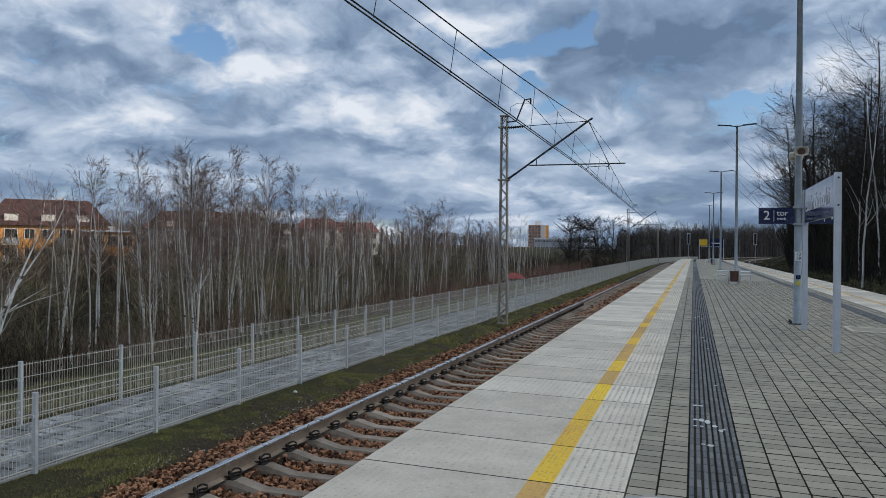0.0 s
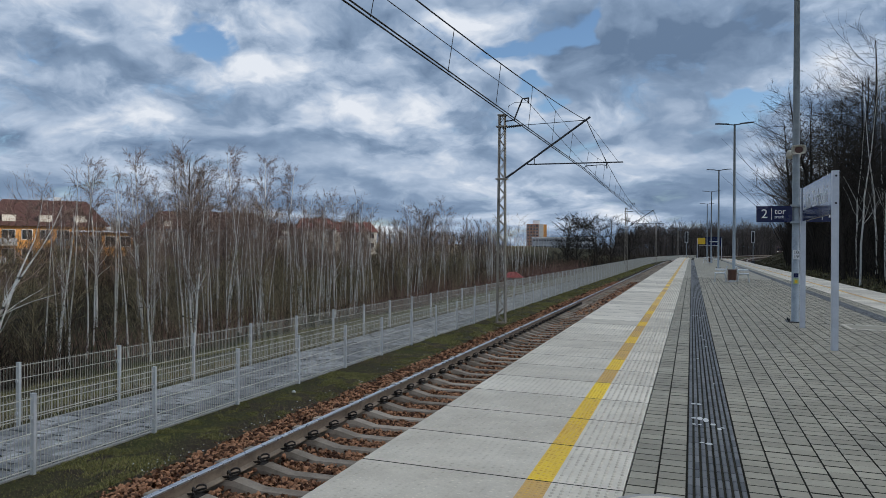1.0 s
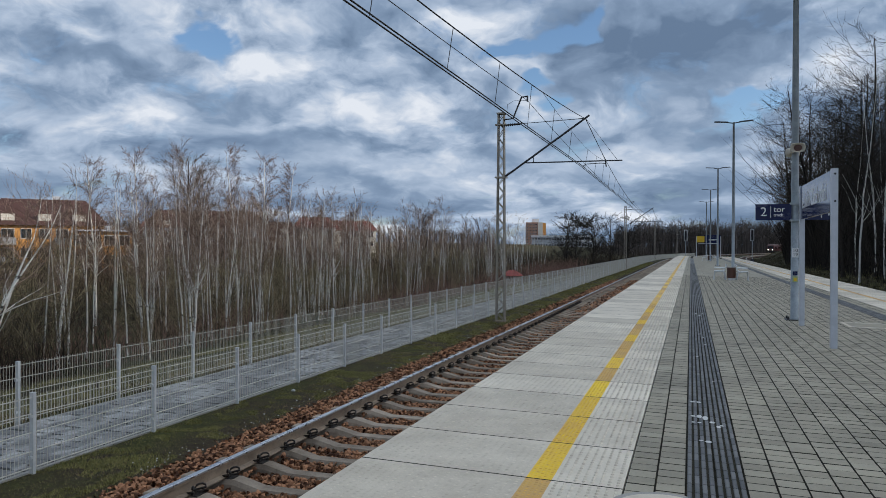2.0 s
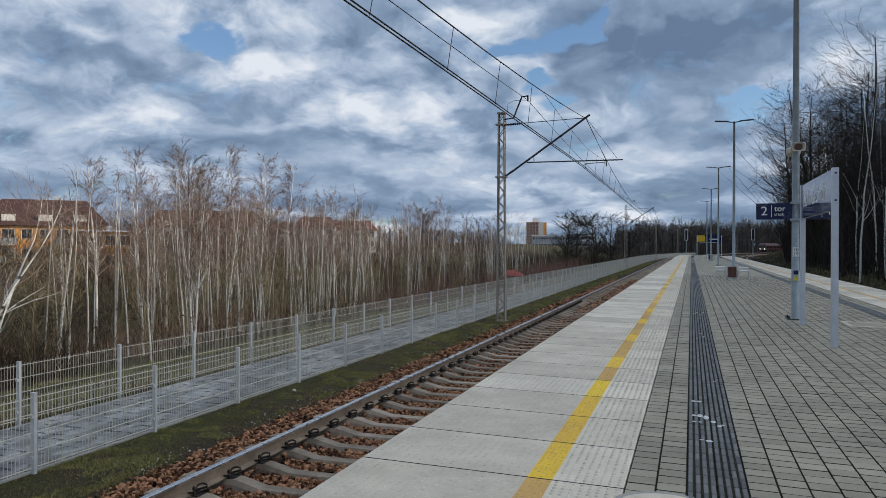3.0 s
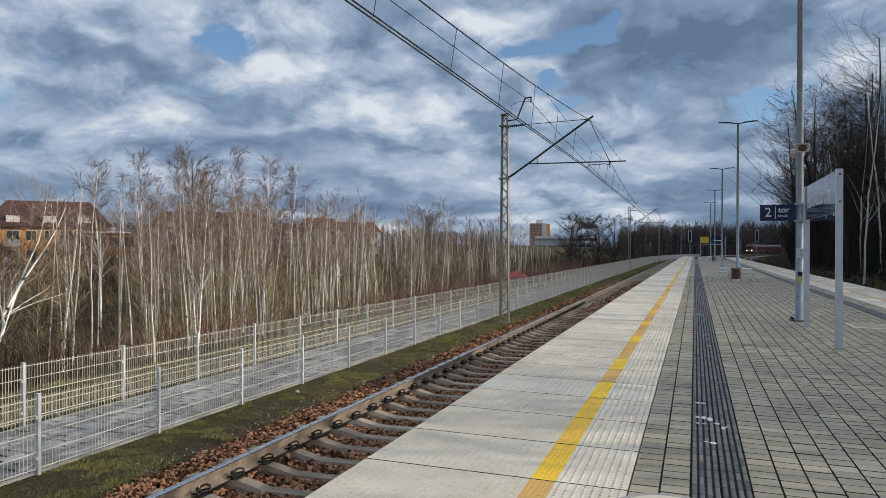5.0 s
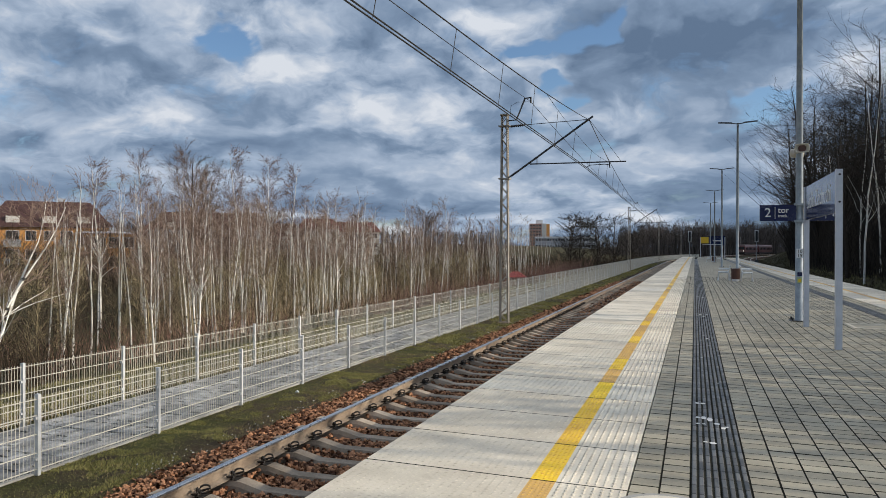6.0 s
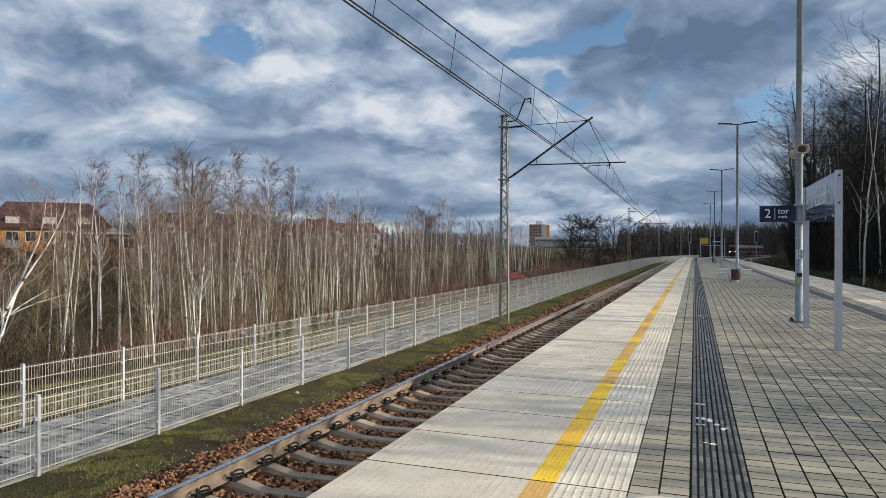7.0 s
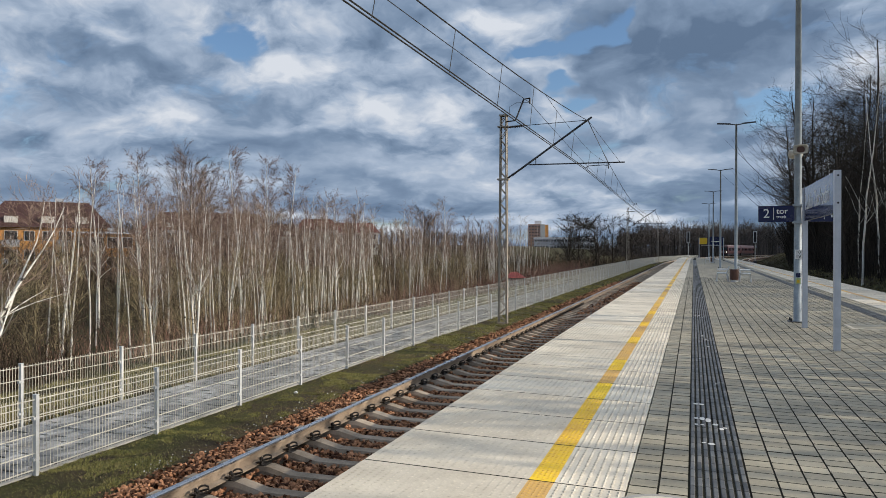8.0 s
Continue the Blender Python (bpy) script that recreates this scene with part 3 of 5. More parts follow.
def build_paving():
    """Blocks of 20 by 16.7 cm in columns between the two edges, with the dark guide strips let in."""
    w, l = 0.2, 1 / 6
    bed = Shape()
    path = [(bend(y), y, 0) for y in (ENDS[0], 40, 80, 130, 138, 146, ENDS[1])]
    bed.profile([(TACT_L, deck(TACT_L) - 0.014), (TACT_R, deck(TACT_R) - 0.014), (TACT_R, deck(TACT_R) - 0.044), (TACT_L, deck(TACT_L) - 0.044)], path)
    tagged(part("paving_joint", bed, M_JOINT, platform), kind="stuff")
    rng = random.Random(5)
    cols = [(TACT_L + k * w, TACT_L + (k + 1) * w) for k in range(28) if k not in (2, 3, 24, 25)]
    cols.append((TACT_L + 28 * w, TACT_R))
    me = Shape().block(0.003, w - 0.003, 0.003, l - 0.003, -0.03, 0, None, 0.004, 1).mesh("paving_block", [M_PAVER, M_JOINT])
    rest = Shape()
    count = 0
    for k, (a, b) in enumerate(cols):
        off = rng.choice((0, l / 2)) + rng.uniform(-0.02, 0.02)
        tilt = math.atan(CROSS)
        y = -7.5 + off
        while y < 46:
            z = deck(a) + rng.uniform(-0.0018, 0.0018)
            m = pose(a, y, z, rng.uniform(-.25, .25), math.degrees(-tilt), 0)
            if count < 300 and 4.3 < y < 8.6 and b - a > 0.19 and a < 2.2:
                ob = part("paving_block", me, None, platform)
                ob.matrix_basis = m
                count += 1
            else:
                rest.block(0.003, b - a - 0.003, 0.003, l - 0.003, -0.014, 0, m, 0.004 if y < 16 else 0.005, 1)
            y += l
        while y < 150:
            rest.box(a + bend(y) + 0.004, b + bend(y) - 0.004, y + 0.004, y + 4 * l - 0.004, deck(a) - 0.012, deck(a))
            y += 4 * l
    tagged(part("paving_blocks", rest, [M_PAVER, M_JOINT], platform), kind="stuff")
    # guide strips: ribbed tiles, two abreast
    tile = Shape()
    tile.box(0.003, 0.197, 0.003, 0.197, -0.03, -0.002, slot=1)
    for i in range(4):
        tile.box(0.009 + i * 0.05, 0.041 + i * 0.05, 0.004, 0.196, -0.002, 0.0065, bevel=0.005)
    tm = tile.mesh("guide_tile", [M_GUIDE, M_JOINT])
    strip = Shape()
    n = 0
    for base, y1 in ((TACT_L + 0.4, 120), (TACT_L + 24 * w, 120)):
        for side in (0, 1):
            x, y = base + side * 0.2, -7.4
            while y < y1:
                z = deck(x) + rng.uniform(-0.001, 0.001)
                if base < 1 and 2.5 < y < 22:
                    ob = part("guide_tile", tm, None, platform)
                    ob.matrix_basis = pose(x, y, z, 0, 1.0, 0)
                elif y < 80:
                    strip.box(x + 0.003, x + 0.197, y + 0.003, y + 0.197, z - 0.03, z - 0.002, slot=1)
                    for i in range(4):
                        strip.box(x + 0.009 + i * 0.05, x + 0.041 + i * 0.05, y + 0.004, y + 0.196, z - 0.002, z + 0.0065, bevel=0.004)
                else:
                    strip.box(x + bend(y), x + 0.2 + bend(y), y, y + 0.197, z - 0.03, z + 0.002)
                y += 0.2
    tagged(part("guide_strip", strip, [M_GUIDE, M_JOINT], platform), kind="stuff")


build_paving()


# ---- track ----
def line_path(x, z, y0=-6.0, y1=430.0):
    ys = [y0, 20, 60, 100, 130] + list(range(135, int(y1) + 1, 8))
    return [(x + bend(y), y, z) for y in ys]


def build_rail(x):
    web = [(-0.075, 0), (0.075, 0), (0.075, 0.012), (0.012, 0.03), (0.009, 0.115), (0.034, 0.125), (0.036, 0.150), (-0.036, 0.150), (-0.034, 0.125), (-0.009, 0.115), (-0.012, 0.03), (-0.075, 0.012)]
    ob = thing("rail", "rusty steel rail with a worn bright head", "rail", "rails of the line")
    part("web", Shape().profile(web, line_path(x, RAIL_TOP - 0.172)), M_RAIL, ob)
    part("head", Shape().profile([(-0.036, 0), (0.036, 0), (0.035, 0.016), (0.028, 0.022), (-0.028, 0.022), (-0.035, 0.016)], line_path(x, RAIL_TOP - 0.022)), M_RAILTOP, ob, "bright worn running surface")
    return ob


for centre in (TRACK_L, TRACK_R):
    for side in (-0.7535, 0.7535):
        build_rail(centre + side)


def sleeper_meshes():
    """A concrete sleeper, high under the rails and low in its middle, and its spring clip."""
    s = Shape()
    xs = [(-1.25, 0.0), (-1.0, 0.02), (-0.55, 0.02), (-0.25, -0.05), (0.25, -0.05), (0.55, 0.02), (1.0, 0.02), (1.25, 0.0)]
    v, f = [], []
    for x, z in xs:
        v += [(x, -0.13, -0.2), (x, -0.105, z - 0.05), (x, -0.08, z), (x, 0.08, z), (x, 0.105, z - 0.05), (x, 0.13, -0.2)]
    for i in range(len(xs) - 1):
        f += [(i * 6 + j, i * 6 + j + 1, i * 6 + 6 + j + 1, i * 6 + 6 + j) for j in range(5)]
    f += [(0, 1, 2, 3, 4, 5), tuple(range(len(v) - 1, len(v) - 7, -1))]
    s.add(v, f)
    c = Shape()
    for sy in (-1, 1):
        loop = [(0.045 + 0.035 * math.cos(0.6 * i), sy * (0.05 + 0.032 * math.cos(0.62 * i)), 0.045 + 0.034 * math.sin(0.62 * i)) for i in range(10)]
        c.tube([(-0.03, sy * 0.04, 0.015)] + loop, 0.010, 5)
    c.tube([(0.03, 0, 0.0), (0.03, 0, 0.05)], 0.014, 6)
    c.box(-0.02, 0.09, -0.06, 0.06, -0.01, 0.006)
    return s.mesh("sleeper", M_SLEEPER, False), c.mesh("rail_clip", M_CLIP)


SLEEPER_TOP = RAIL_TOP - 0.172 - 0.02


def build_sleepers():
    me, clip = sleeper_meshes()
    y = 8.717 - 0.6 * 24
    for centre, y_end in ((TRACK_L, 150.0), (TRACK_R, 100.0)):
        yy = y
        while yy < y_end:
            top = thing("sleeper", "concrete sleeper bedded in brown ballast", "sleeper", "sleepers of the line", at=pose(centre + bend(yy), yy, SLEEPER_TOP))
            part("beam", me, None, top)
            if centre < 0 and yy < 34:
                for x, turn in ((-0.7535 + 0.055, 0), (-0.7535 - 0.055, 180)):
                    part("rail_clip", clip, None, top, at=pose(x, 0, 0.02, 0, 0, turn) @ Matrix.Diagonal((1.2, 1.2, 1.2, 1)))
            yy += 0.6 if centre < 0 else 1.2


build_sleepers()


def build_ballast():
    rng = random.Random(9)
    s = Shape()
    ico = [(0, 0, 1), (0.89, 0, 0.45), (0.28, 0.85, 0.45), (-0.72, 0.53, 0.45), (-0.72, -0.53, 0.45), (0.28, -0.85, 0.45),
           (0.72, 0.53, -0.45), (-0.28, 0.85, -0.45), (-0.89, 0, -0.45), (-0.28, -0.85, -0.45), (0.72, -0.53, -0.45)]
    faces = [(0, 1, 2), (0, 2, 3), (0, 3, 4), (0, 4, 5), (0, 5, 1), (1, 6, 2), (2, 6, 7, 3), (3, 8, 4), (4, 8, 9, 5), (5, 10, 6, 1)]

    def stone(x, y, z, r):
        m = Euler((rng.uniform(0, 6), rng.uniform(0, 6), rng.uniform(0, 6))).to_matrix()
        sx, sy, sz = (r * rng.uniform(0.7, 1.3) for _ in range(3))
        s.add([m @ Vector((a * sx * rng.uniform(.8, 1.15), b * sy, c * sz)) + Vector((x, y, z)) for a, b, c in ico], faces)

    y = -5.0
    while y < 60:
        step = 0.12 if y < 4.5 else 0.05 if y < 16 else (0.08 if y < 30 else 0.14)
        r = 0.06 if y < 4.5 else 0.034 if y < 16 else (0.042 if y < 30 else 0.07)
        x = -6.1
        while x < -2.45:
            px, py = x + rng.uniform(-.5, .5) * step, y + rng.uniform(-.5, .5) * step
            on = ((py - 8.717) / 0.6) % 1.0
            on_sleeper = abs(on - 0.5) > 0.33 and abs(px - TRACK_L) < 1.24
            on_rail = abs(px - TRACK_L + 0.7535) < 0.09
            if not on_sleeper and not on_rail:
                keep = 1.0 if px > -5.75 else max(0.1, (px + 6.15) / 0.4)
                if rng.random() < keep:
                    z = SLEEPER_TOP - (0.035 if abs(px - TRACK_L) > 0.62 and abs(px - TRACK_L) < 1.25 else (0.085 if abs(px - TRACK_L) < 1.25 else 0.05)) + 0.05 * min(0, px + 5.6) * 2 + 0.02 * noise.noise((px * 3, py * 3, 0))
                    stone(px, py, z, r * rng.uniform(0.75, 1.25))
            x += step * 1.05
        y += step
    tagged(part("ballast_stones", s, M_BALLAST), "reddish brown crushed stone ballast round the sleepers", "ballast", kind="stuff")
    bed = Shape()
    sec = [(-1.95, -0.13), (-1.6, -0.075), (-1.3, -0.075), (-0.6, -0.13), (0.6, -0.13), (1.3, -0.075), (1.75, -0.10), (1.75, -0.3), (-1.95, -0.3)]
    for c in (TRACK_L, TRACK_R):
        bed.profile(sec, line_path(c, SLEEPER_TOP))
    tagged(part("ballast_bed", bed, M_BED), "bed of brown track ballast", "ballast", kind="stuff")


build_ballast()


# ---- footpath and fences ----
def build_path():
    s = Shape()
    s.profile([(-9.12, -0.945), (-7.22, -0.945), (-7.22, -1.1), (-9.12, -1.1)], [(bend(y), y, -0.012) for y in (-10, 40, 80, 130, 150, 170, 190, 210, 240)])
    path = tagged(part("footpath", s, M_JOINT), "grey block-paved footpath between two mesh fences", "footpath", kind="structure")
    rng = random.Random(3)
    b = Shape()
    y = -8.0
    while y < 60:
        l = 0.2 if y < 30 else 0.8
        for i in range(19):
            x = -9.12 + i * 0.1
            o = rng.choice((0, 0.05))
            b.box(x + 0.003, x + 0.097, y + o, y + o + l - 0.006, -0.96, -0.942 + rng.uniform(-0.003, 0.003))
        y += l
    while y < 235:
        b.box(-9.12 + bend(y), -7.22 + bend(y + 2), y, y + 2.95, -0.96, -0.945)
        y += 3
    tagged(part("path_blocks", b, M_PATH, path), kind="stuff")
    k = Shape()
    for x in (-9.18, -7.21):
        k.profile([(x, -0.943), (x + 0.06, -0.943), (x + 0.06, -1.1), (x, -1.1)], [(bend(y), y, 0) for y in (-10, 40, 80, 130, 150, 170, 190, 210, 240)])
    part("kerb", k, M_CONCRETE, path, "narrow concrete kerb")


build_path()


def fence_panel_mesh(length, height, fine):
    """Welded mesh: upright wires and pairs of cross wires."""
    s = Shape()
    rows = [0.03, height * 0.25, height * 0.50, height * 0.75, height - 0.03]
    for z in rows:
        for o in (-0.007, 0.007):
            s.box(0.03, length - 0.03, o - 0.0034, o + 0.0034, z - 0.0038, z + 0.0038)
    n = int(length / 0.05)
    if fine:
        for i in range(1, n):
            x = i * length / n
            s.box(x - 0.0023, x + 0.0023, -0.0023, 0.0023, 0.0, height)
    return s


def build_fence(x, y0, height, y_end, label, ground):
    """A run of fence: every post and panel of the near stretch is a thing's own part."""
    fence = thing("mesh_fence", label, "fence", "fences along the footpath")
    post = Shape().box(-0.020, 0.020, -0.026, 0.026, 0, height + 0.03).box(-0.023, 0.023, -0.029, 0.029, height + 0.03, height + 0.038)
    for z in (0.2, 0.72):
        post.box(-0.045, 0.03, -0.02, 0.02, height * z, height * z + 0.035)
    pm = post.mesh("post", M_FENCE)
    fine = fence_panel_mesh(2.0, height - 0.04, True).mesh("panel", M_FENCEWIRE)
    y = y0
    while y < y_end:
        dx = bend(y + 2) - bend(y)
        turn = 90 - math.degrees(math.atan2(dx, 2))
        part("post", pm, None, fence, at=pose(x + bend(y), y, ground, 0, 0, turn))
        tagged(part("panel", fine, None, fence, at=pose(x + bend(y), y, ground + 0.05, 0, 0, turn)), kind="stuff")
        y += 1.993
    return fence


build_fence(-7.12, 6.44 - 1.993 * 6, 0.90, 236, "low white-grey wire mesh fence beside the track", -0.97)
build_fence(-9.33, 8.18 - 1.993 * 7, 0.90, 236, "white-grey wire mesh fence beside the wood", -0.99)


def chips():
    """Pale patches where the guide strip is worn through."""
    me = Shape().tube([(0, 0, 0.0), (0, 0, 0.0015)], 0.028, 6).mesh("worn_patch", M_GUIDE_CHIP)
    for x, y, sx, sy in ((0.03, 7.75, 1, 1), (0.085, 7.75, 1, 1), (0.03, 7.1, .9, 1), (0.085, 7.1, 1, 2), (0.14, 7.05, 1, 2.6), (0.2, 6.9, 1, 1.2), (0.25, 6.75, .8, 1.2), (0.28, 6.8, .7, .6), (0.03, 6.85, .7, .7), (0.085, 6.85, .7, .6),
                         (0.15, 6.2, 1.1, 1), (0.09, 6.22, .7, .5), (0.27, 9.0, .6, .6), (0.24, 12.4, .8, 1), (0.1, 11.0, .7, .8), (0.17, 13.9, .9, 1.2), (0.22, 13.4, .8, 1), (0.05, 18.0, 1, 1.6), (0.13, 18.2, 1, 2), (0.2, 17.7, 1, 1.5), (0.28, 18.3, 1, 1.4), (0.1, 25.0, 2, 1.4), (0.25, 24.6, 1.5, 1.6)):
        o = part("worn_patch", me, None, platform, at=pose(x, y * 1.065, deck(x) + 0.0068, 0, 1, 0))
        o.scale = (sx, sy * 1.25, 1)


chips()


# ---- overhead line ----
def lattice_mast():
    """A tapered mast of two channels joined by zigzag bars on a concrete foot."""
    ob = thing("catenary_mast", "tall riveted steel lattice mast on a concrete foot", "mast", "overhead line masts")
    h, w0, w1, d = 7.28, 0.15, 0.095, 0.09
    for side in (-1, 1):
        s = Shape()
        a, b = side * w0, side * w1
        for oy in (-d, d):
            for z0, z1, xa, xb in ((0, h, a, b),):
                v = [(xa - .022, oy - .012, z0), (xa + .022, oy - .012, z0), (xa + .022, oy + .012, z0), (xa - .022, oy + .012, z0),
                     (xb - .022, oy - .012, z1), (xb + .022, oy - .012, z1), (xb + .022, oy + .012, z1), (xb - .022, oy + .012, z1)]
                s.add(v, [(0, 1, 5, 4), (1, 2, 6, 5), (2, 3, 7, 6), (3, 0, 4, 7), (4, 5, 6, 7), (3, 2, 1, 0)])
        v = [(a - .01, -d, 0), (a + .01, -d, 0), (a + .01, d, 0), (a - .01, d, 0), (b - .01, -d, h), (b + .01, -d, h), (b + .01, d, h), (b - .01, d, h)]
        s.add(v, [(0, 1, 5, 4), (1, 2, 6, 5), (2, 3, 7, 6), (3, 0, 4, 7)])
        part("channel", s, M_MAST, ob)
    n = 26
    for i in range(n):
        z0, z1 = h * i / n, h * (i + 1) / n
        wa, wb = w0 + (w1 - w0) * i / n, w0 + (w1 - w0) * (i + 1) / n
        sg = 1 if i % 2 else -1
        s = Shape()
        for oy in (-d, d):
            s.tube([(-sg * wa, oy, z0), (sg * wb, oy, z1)], 0.014, 4)
        part("lattice_bar", s, M_MAST, ob)
    s = Shape().box(-0.21, 0.21, -0.20, 0.20, -0.35, 0.02, bevel=0.04)
    part("foot", s, M_SLEEPER, ob, "weathered concrete foot")
    s = Shape().box(-0.14, 0.14, -0.13, 0.13, h - 0.03, h + 0.02).box(-0.2, 0.2, -0.12, 0.12, h - 0.42, h - 0.38).box(-0.2, 0.2, -0.13, 0.13, h - 2.27, h - 2.22)
    part("clamp", s, M_MAST, ob)
    # arm that carries the wires; x towards the track
    tip = (2.93, 0, h - 0.32)
    s = Shape()
    s.tube([(0.35, 0, h - 2.08), (3.06, 0, h - 0.22)], 0.035, 8)
    s.tube([(0.1, 0, h - 2.22), (0.17, 0, h - 2.19)], 0.03, 8)
    part("strut", s, M_DARKSTEEL, ob)
    for a, b in (((0.13, 0, h - 2.22), (0.42, 0, h - 2.03)), ((0.18, 0, h - 0.42), (0.72, 0, h - 0.39))):
        s = Shape()
        A, B = Vector(a), Vector(b)
        pts = [A + (B - A) * i / 14 for i in range(15)]
        s.tube(pts, [0.022 if i % 2 else 0.055 for i in range(15)], 8)
        part("insulator", s, M_BLACK, ob)
    s = Shape().tube([(0.7, 0, h - 0.39), (2.6, 0, h - 0.33), tip], [0.012, 0.012, 0.02], 6)
    part("tie", s, M_DARKSTEEL, ob)
    s = Shape().tube([(0.9, 0, h - 1.76), (4.15, 0, h - 1.78)], 0.022, 8).tube([(1.15, 0, h - 1.76), (1.15, 0, h - 1.52)], 0.015, 6)
    part("registration_tube", s, M_DARKSTEEL, ob)
    s = Shape().tube([tip, (3.60, 0, h - 1.78)], 0.009, 5).tube([tip, (4.0, 0, h - 1.78)], 0.007, 5)
    part("stay", s, M_DARKSTEEL, ob)
    s = Shape().tube([(3.6, 0, h - 1.76), (3.62, 0, h - 1.98)], 0.02, 6).tube([(3.62, 0, h - 1.88), (3.45, 0, h - 1.85), (2.95, 0, h - 1.87), (2.83, 0, h - 1.95)], 0.014, 6)
    part("steady_arm", s, M_DARKSTEEL, ob)
    s = Shape()
    for o in (-0.03, 0.03):
        s.tube([(0.1, o, h - 0.22), (0.42, o, h - 0.20), (0.72, o, h + 0.53), (0.95, o, h + 0.55)], 0.02, 6)
    s.tube([(0.2, 0, h), (0.22, 0, h + 0.3), (0.45, 0, h + 0.42), (0.93, 0, h + 0.40)], 0.008, 5)
    s.tube([(0.93, 0, h + 0.56), (0.93, 0, h + 0.36)], 0.03, 6)
    part("feeder_bracket", s, M_DARKSTEEL, ob)
    return ob


MASTS = [-35.5, 25.05, 85.6, 143.7, 200.0, 256.0, 312.0]
MAST_XS = [-6.76, -6.32, -7.05, -6.5, -6.9, -6.5, -6.9]
MAST_Z = -0.95
mast = lattice_mast()
mast.matrix_basis = pose(MAST_XS[1], MASTS[1], MAST_Z)
for x, y in zip(MAST_XS[2:], MASTS[2:]):
    copy_thing(mast, pose(x + bend(y), y, MAST_Z))


def sag(a, b, drop, n=16):
    A, B = Vector(a), Vector(b)
    return [A + (B - A) * i / n - Vector((0, 0, 4 * drop * (i / n) * (1 - i / n))) for i in range(n + 1)]


def build_wires():
    ob = thing("overhead_line", "dark overhead contact wires with droppers", "overhead wires")
    h = MAST_Z + 7.28
    for a, b, ma, mb in zip(MASTS, MASTS[1:], MAST_XS, MAST_XS[1:]):
        xa, xb = ma + bend(a), mb + bend(b)
        sa, sb, dip = 2.83, 2.83, (1.32 if a < 0 else 1.45)
        part("messenger_wire", Shape().tube(sag((xa + 2.93, a, h - 0.34), (xb + 2.93, b, h - 0.34), dip, 24), 0.0115, 5), M_WIRE, ob)
        for o in (-0.035, 0.035):
            part("contact_wire", Shape().tube([(xa + sa + o, a, h - 1.95), (xb + sb + o, b, h - 1.95)], 0.0115, 5), M_WIRE, ob)
        part("feeder_wire", Shape().tube(sag((xa + 0.93, a, h + 0.40), (xb + 0.93, b, h + 0.40), 0.6, 20), 0.010, 5), M_WIRE, ob)

        def at(f):
            """Messenger and contact wire at a share of the span."""
            g = Vector((xa, a, 0)).lerp(Vector((xb, b, 0)), f)
            return g + Vector((2.93, 0, h - 0.34 - 4 * dip * f * (1 - f))), Vector((g.x + sa + (sb - sa) * f, g.y, h - 1.95))

        reach = 7.3 / (b - a)
        # stitch wire on both sides of each support
        ends = [(0.0, reach), (1.0 - reach, 1.0)]
        for f0, f1 in ends:
            p0, p1 = at(f0)[0], at(f1)[0]
            low = h - 1.30
            (p0 if f0 == 0.0 else p1).z = low
            part("stitch_wire", Shape().tube(sag(p0, p1, 0.06, 6), 0.006, 4), M_WIRE, ob)
        for i in range(21):
            f = 0.011 + 0.0471 * i
            k, c = at(f)
            if f < reach:
                k.z = h - 1.30 + (at(reach)[0].z - h + 1.30) * f / reach - 0.04
            elif f > 1 - reach:
                k.z = h - 1.30 + (at(reach)[0].z - h + 1.30) * (1 - f) / reach - 0.04
            part("dropper", Shape().tube([k, c], 0.006, 4), M_WIRE, ob)


build_wires()


# ---- lamps, signs, benches ----
def lamp_post(kind):
    """A tall round pole; the far ones carry two flat lamp heads."""
    ob = thing("lamp_post", "tall galvanized platform lamp post bolted to the paving", "lamp post", "lamp posts along the platform")
    s = Shape().tube([(0, 0, 0.02), (0, 0, 3.0), (0, 0, 8.9)], [0.088, 0.082, 0.055], 20)
    part("pole", s, M_GALV, ob, smooth=True)
    part("base_plate", Shape().box(-0.2, 0.2, -0.2, 0.2, 0, 0.02, bevel=0.004), M_BLACK, ob)
    for a in (-0.15, 0.15):
        for b in (-0.15, 0.15):
            part("bolt", Shape().tube([(a, b, 0.02), (a, b, 0.09)], 0.02, 6), M_BLACK, ob)
    for sx in (-1, 1):
        arm = Shape().tube([(0, 0, 8.85), (sx * 0.35, 0, 8.90)], 0.03, 8)
        arm_ob = part("arm", arm, M_DARKSTEEL, ob)
        head = Shape().box(0.3, 1.05, -0.11, 0.11, -0.03, 0.025, bevel=0.015)
        head_ob = part("lamp_head", head, M_DARKSTEEL, arm_ob, at=pose(0, 0, 8.90, 0, -4, 0 if sx > 0 else 180))
    return ob


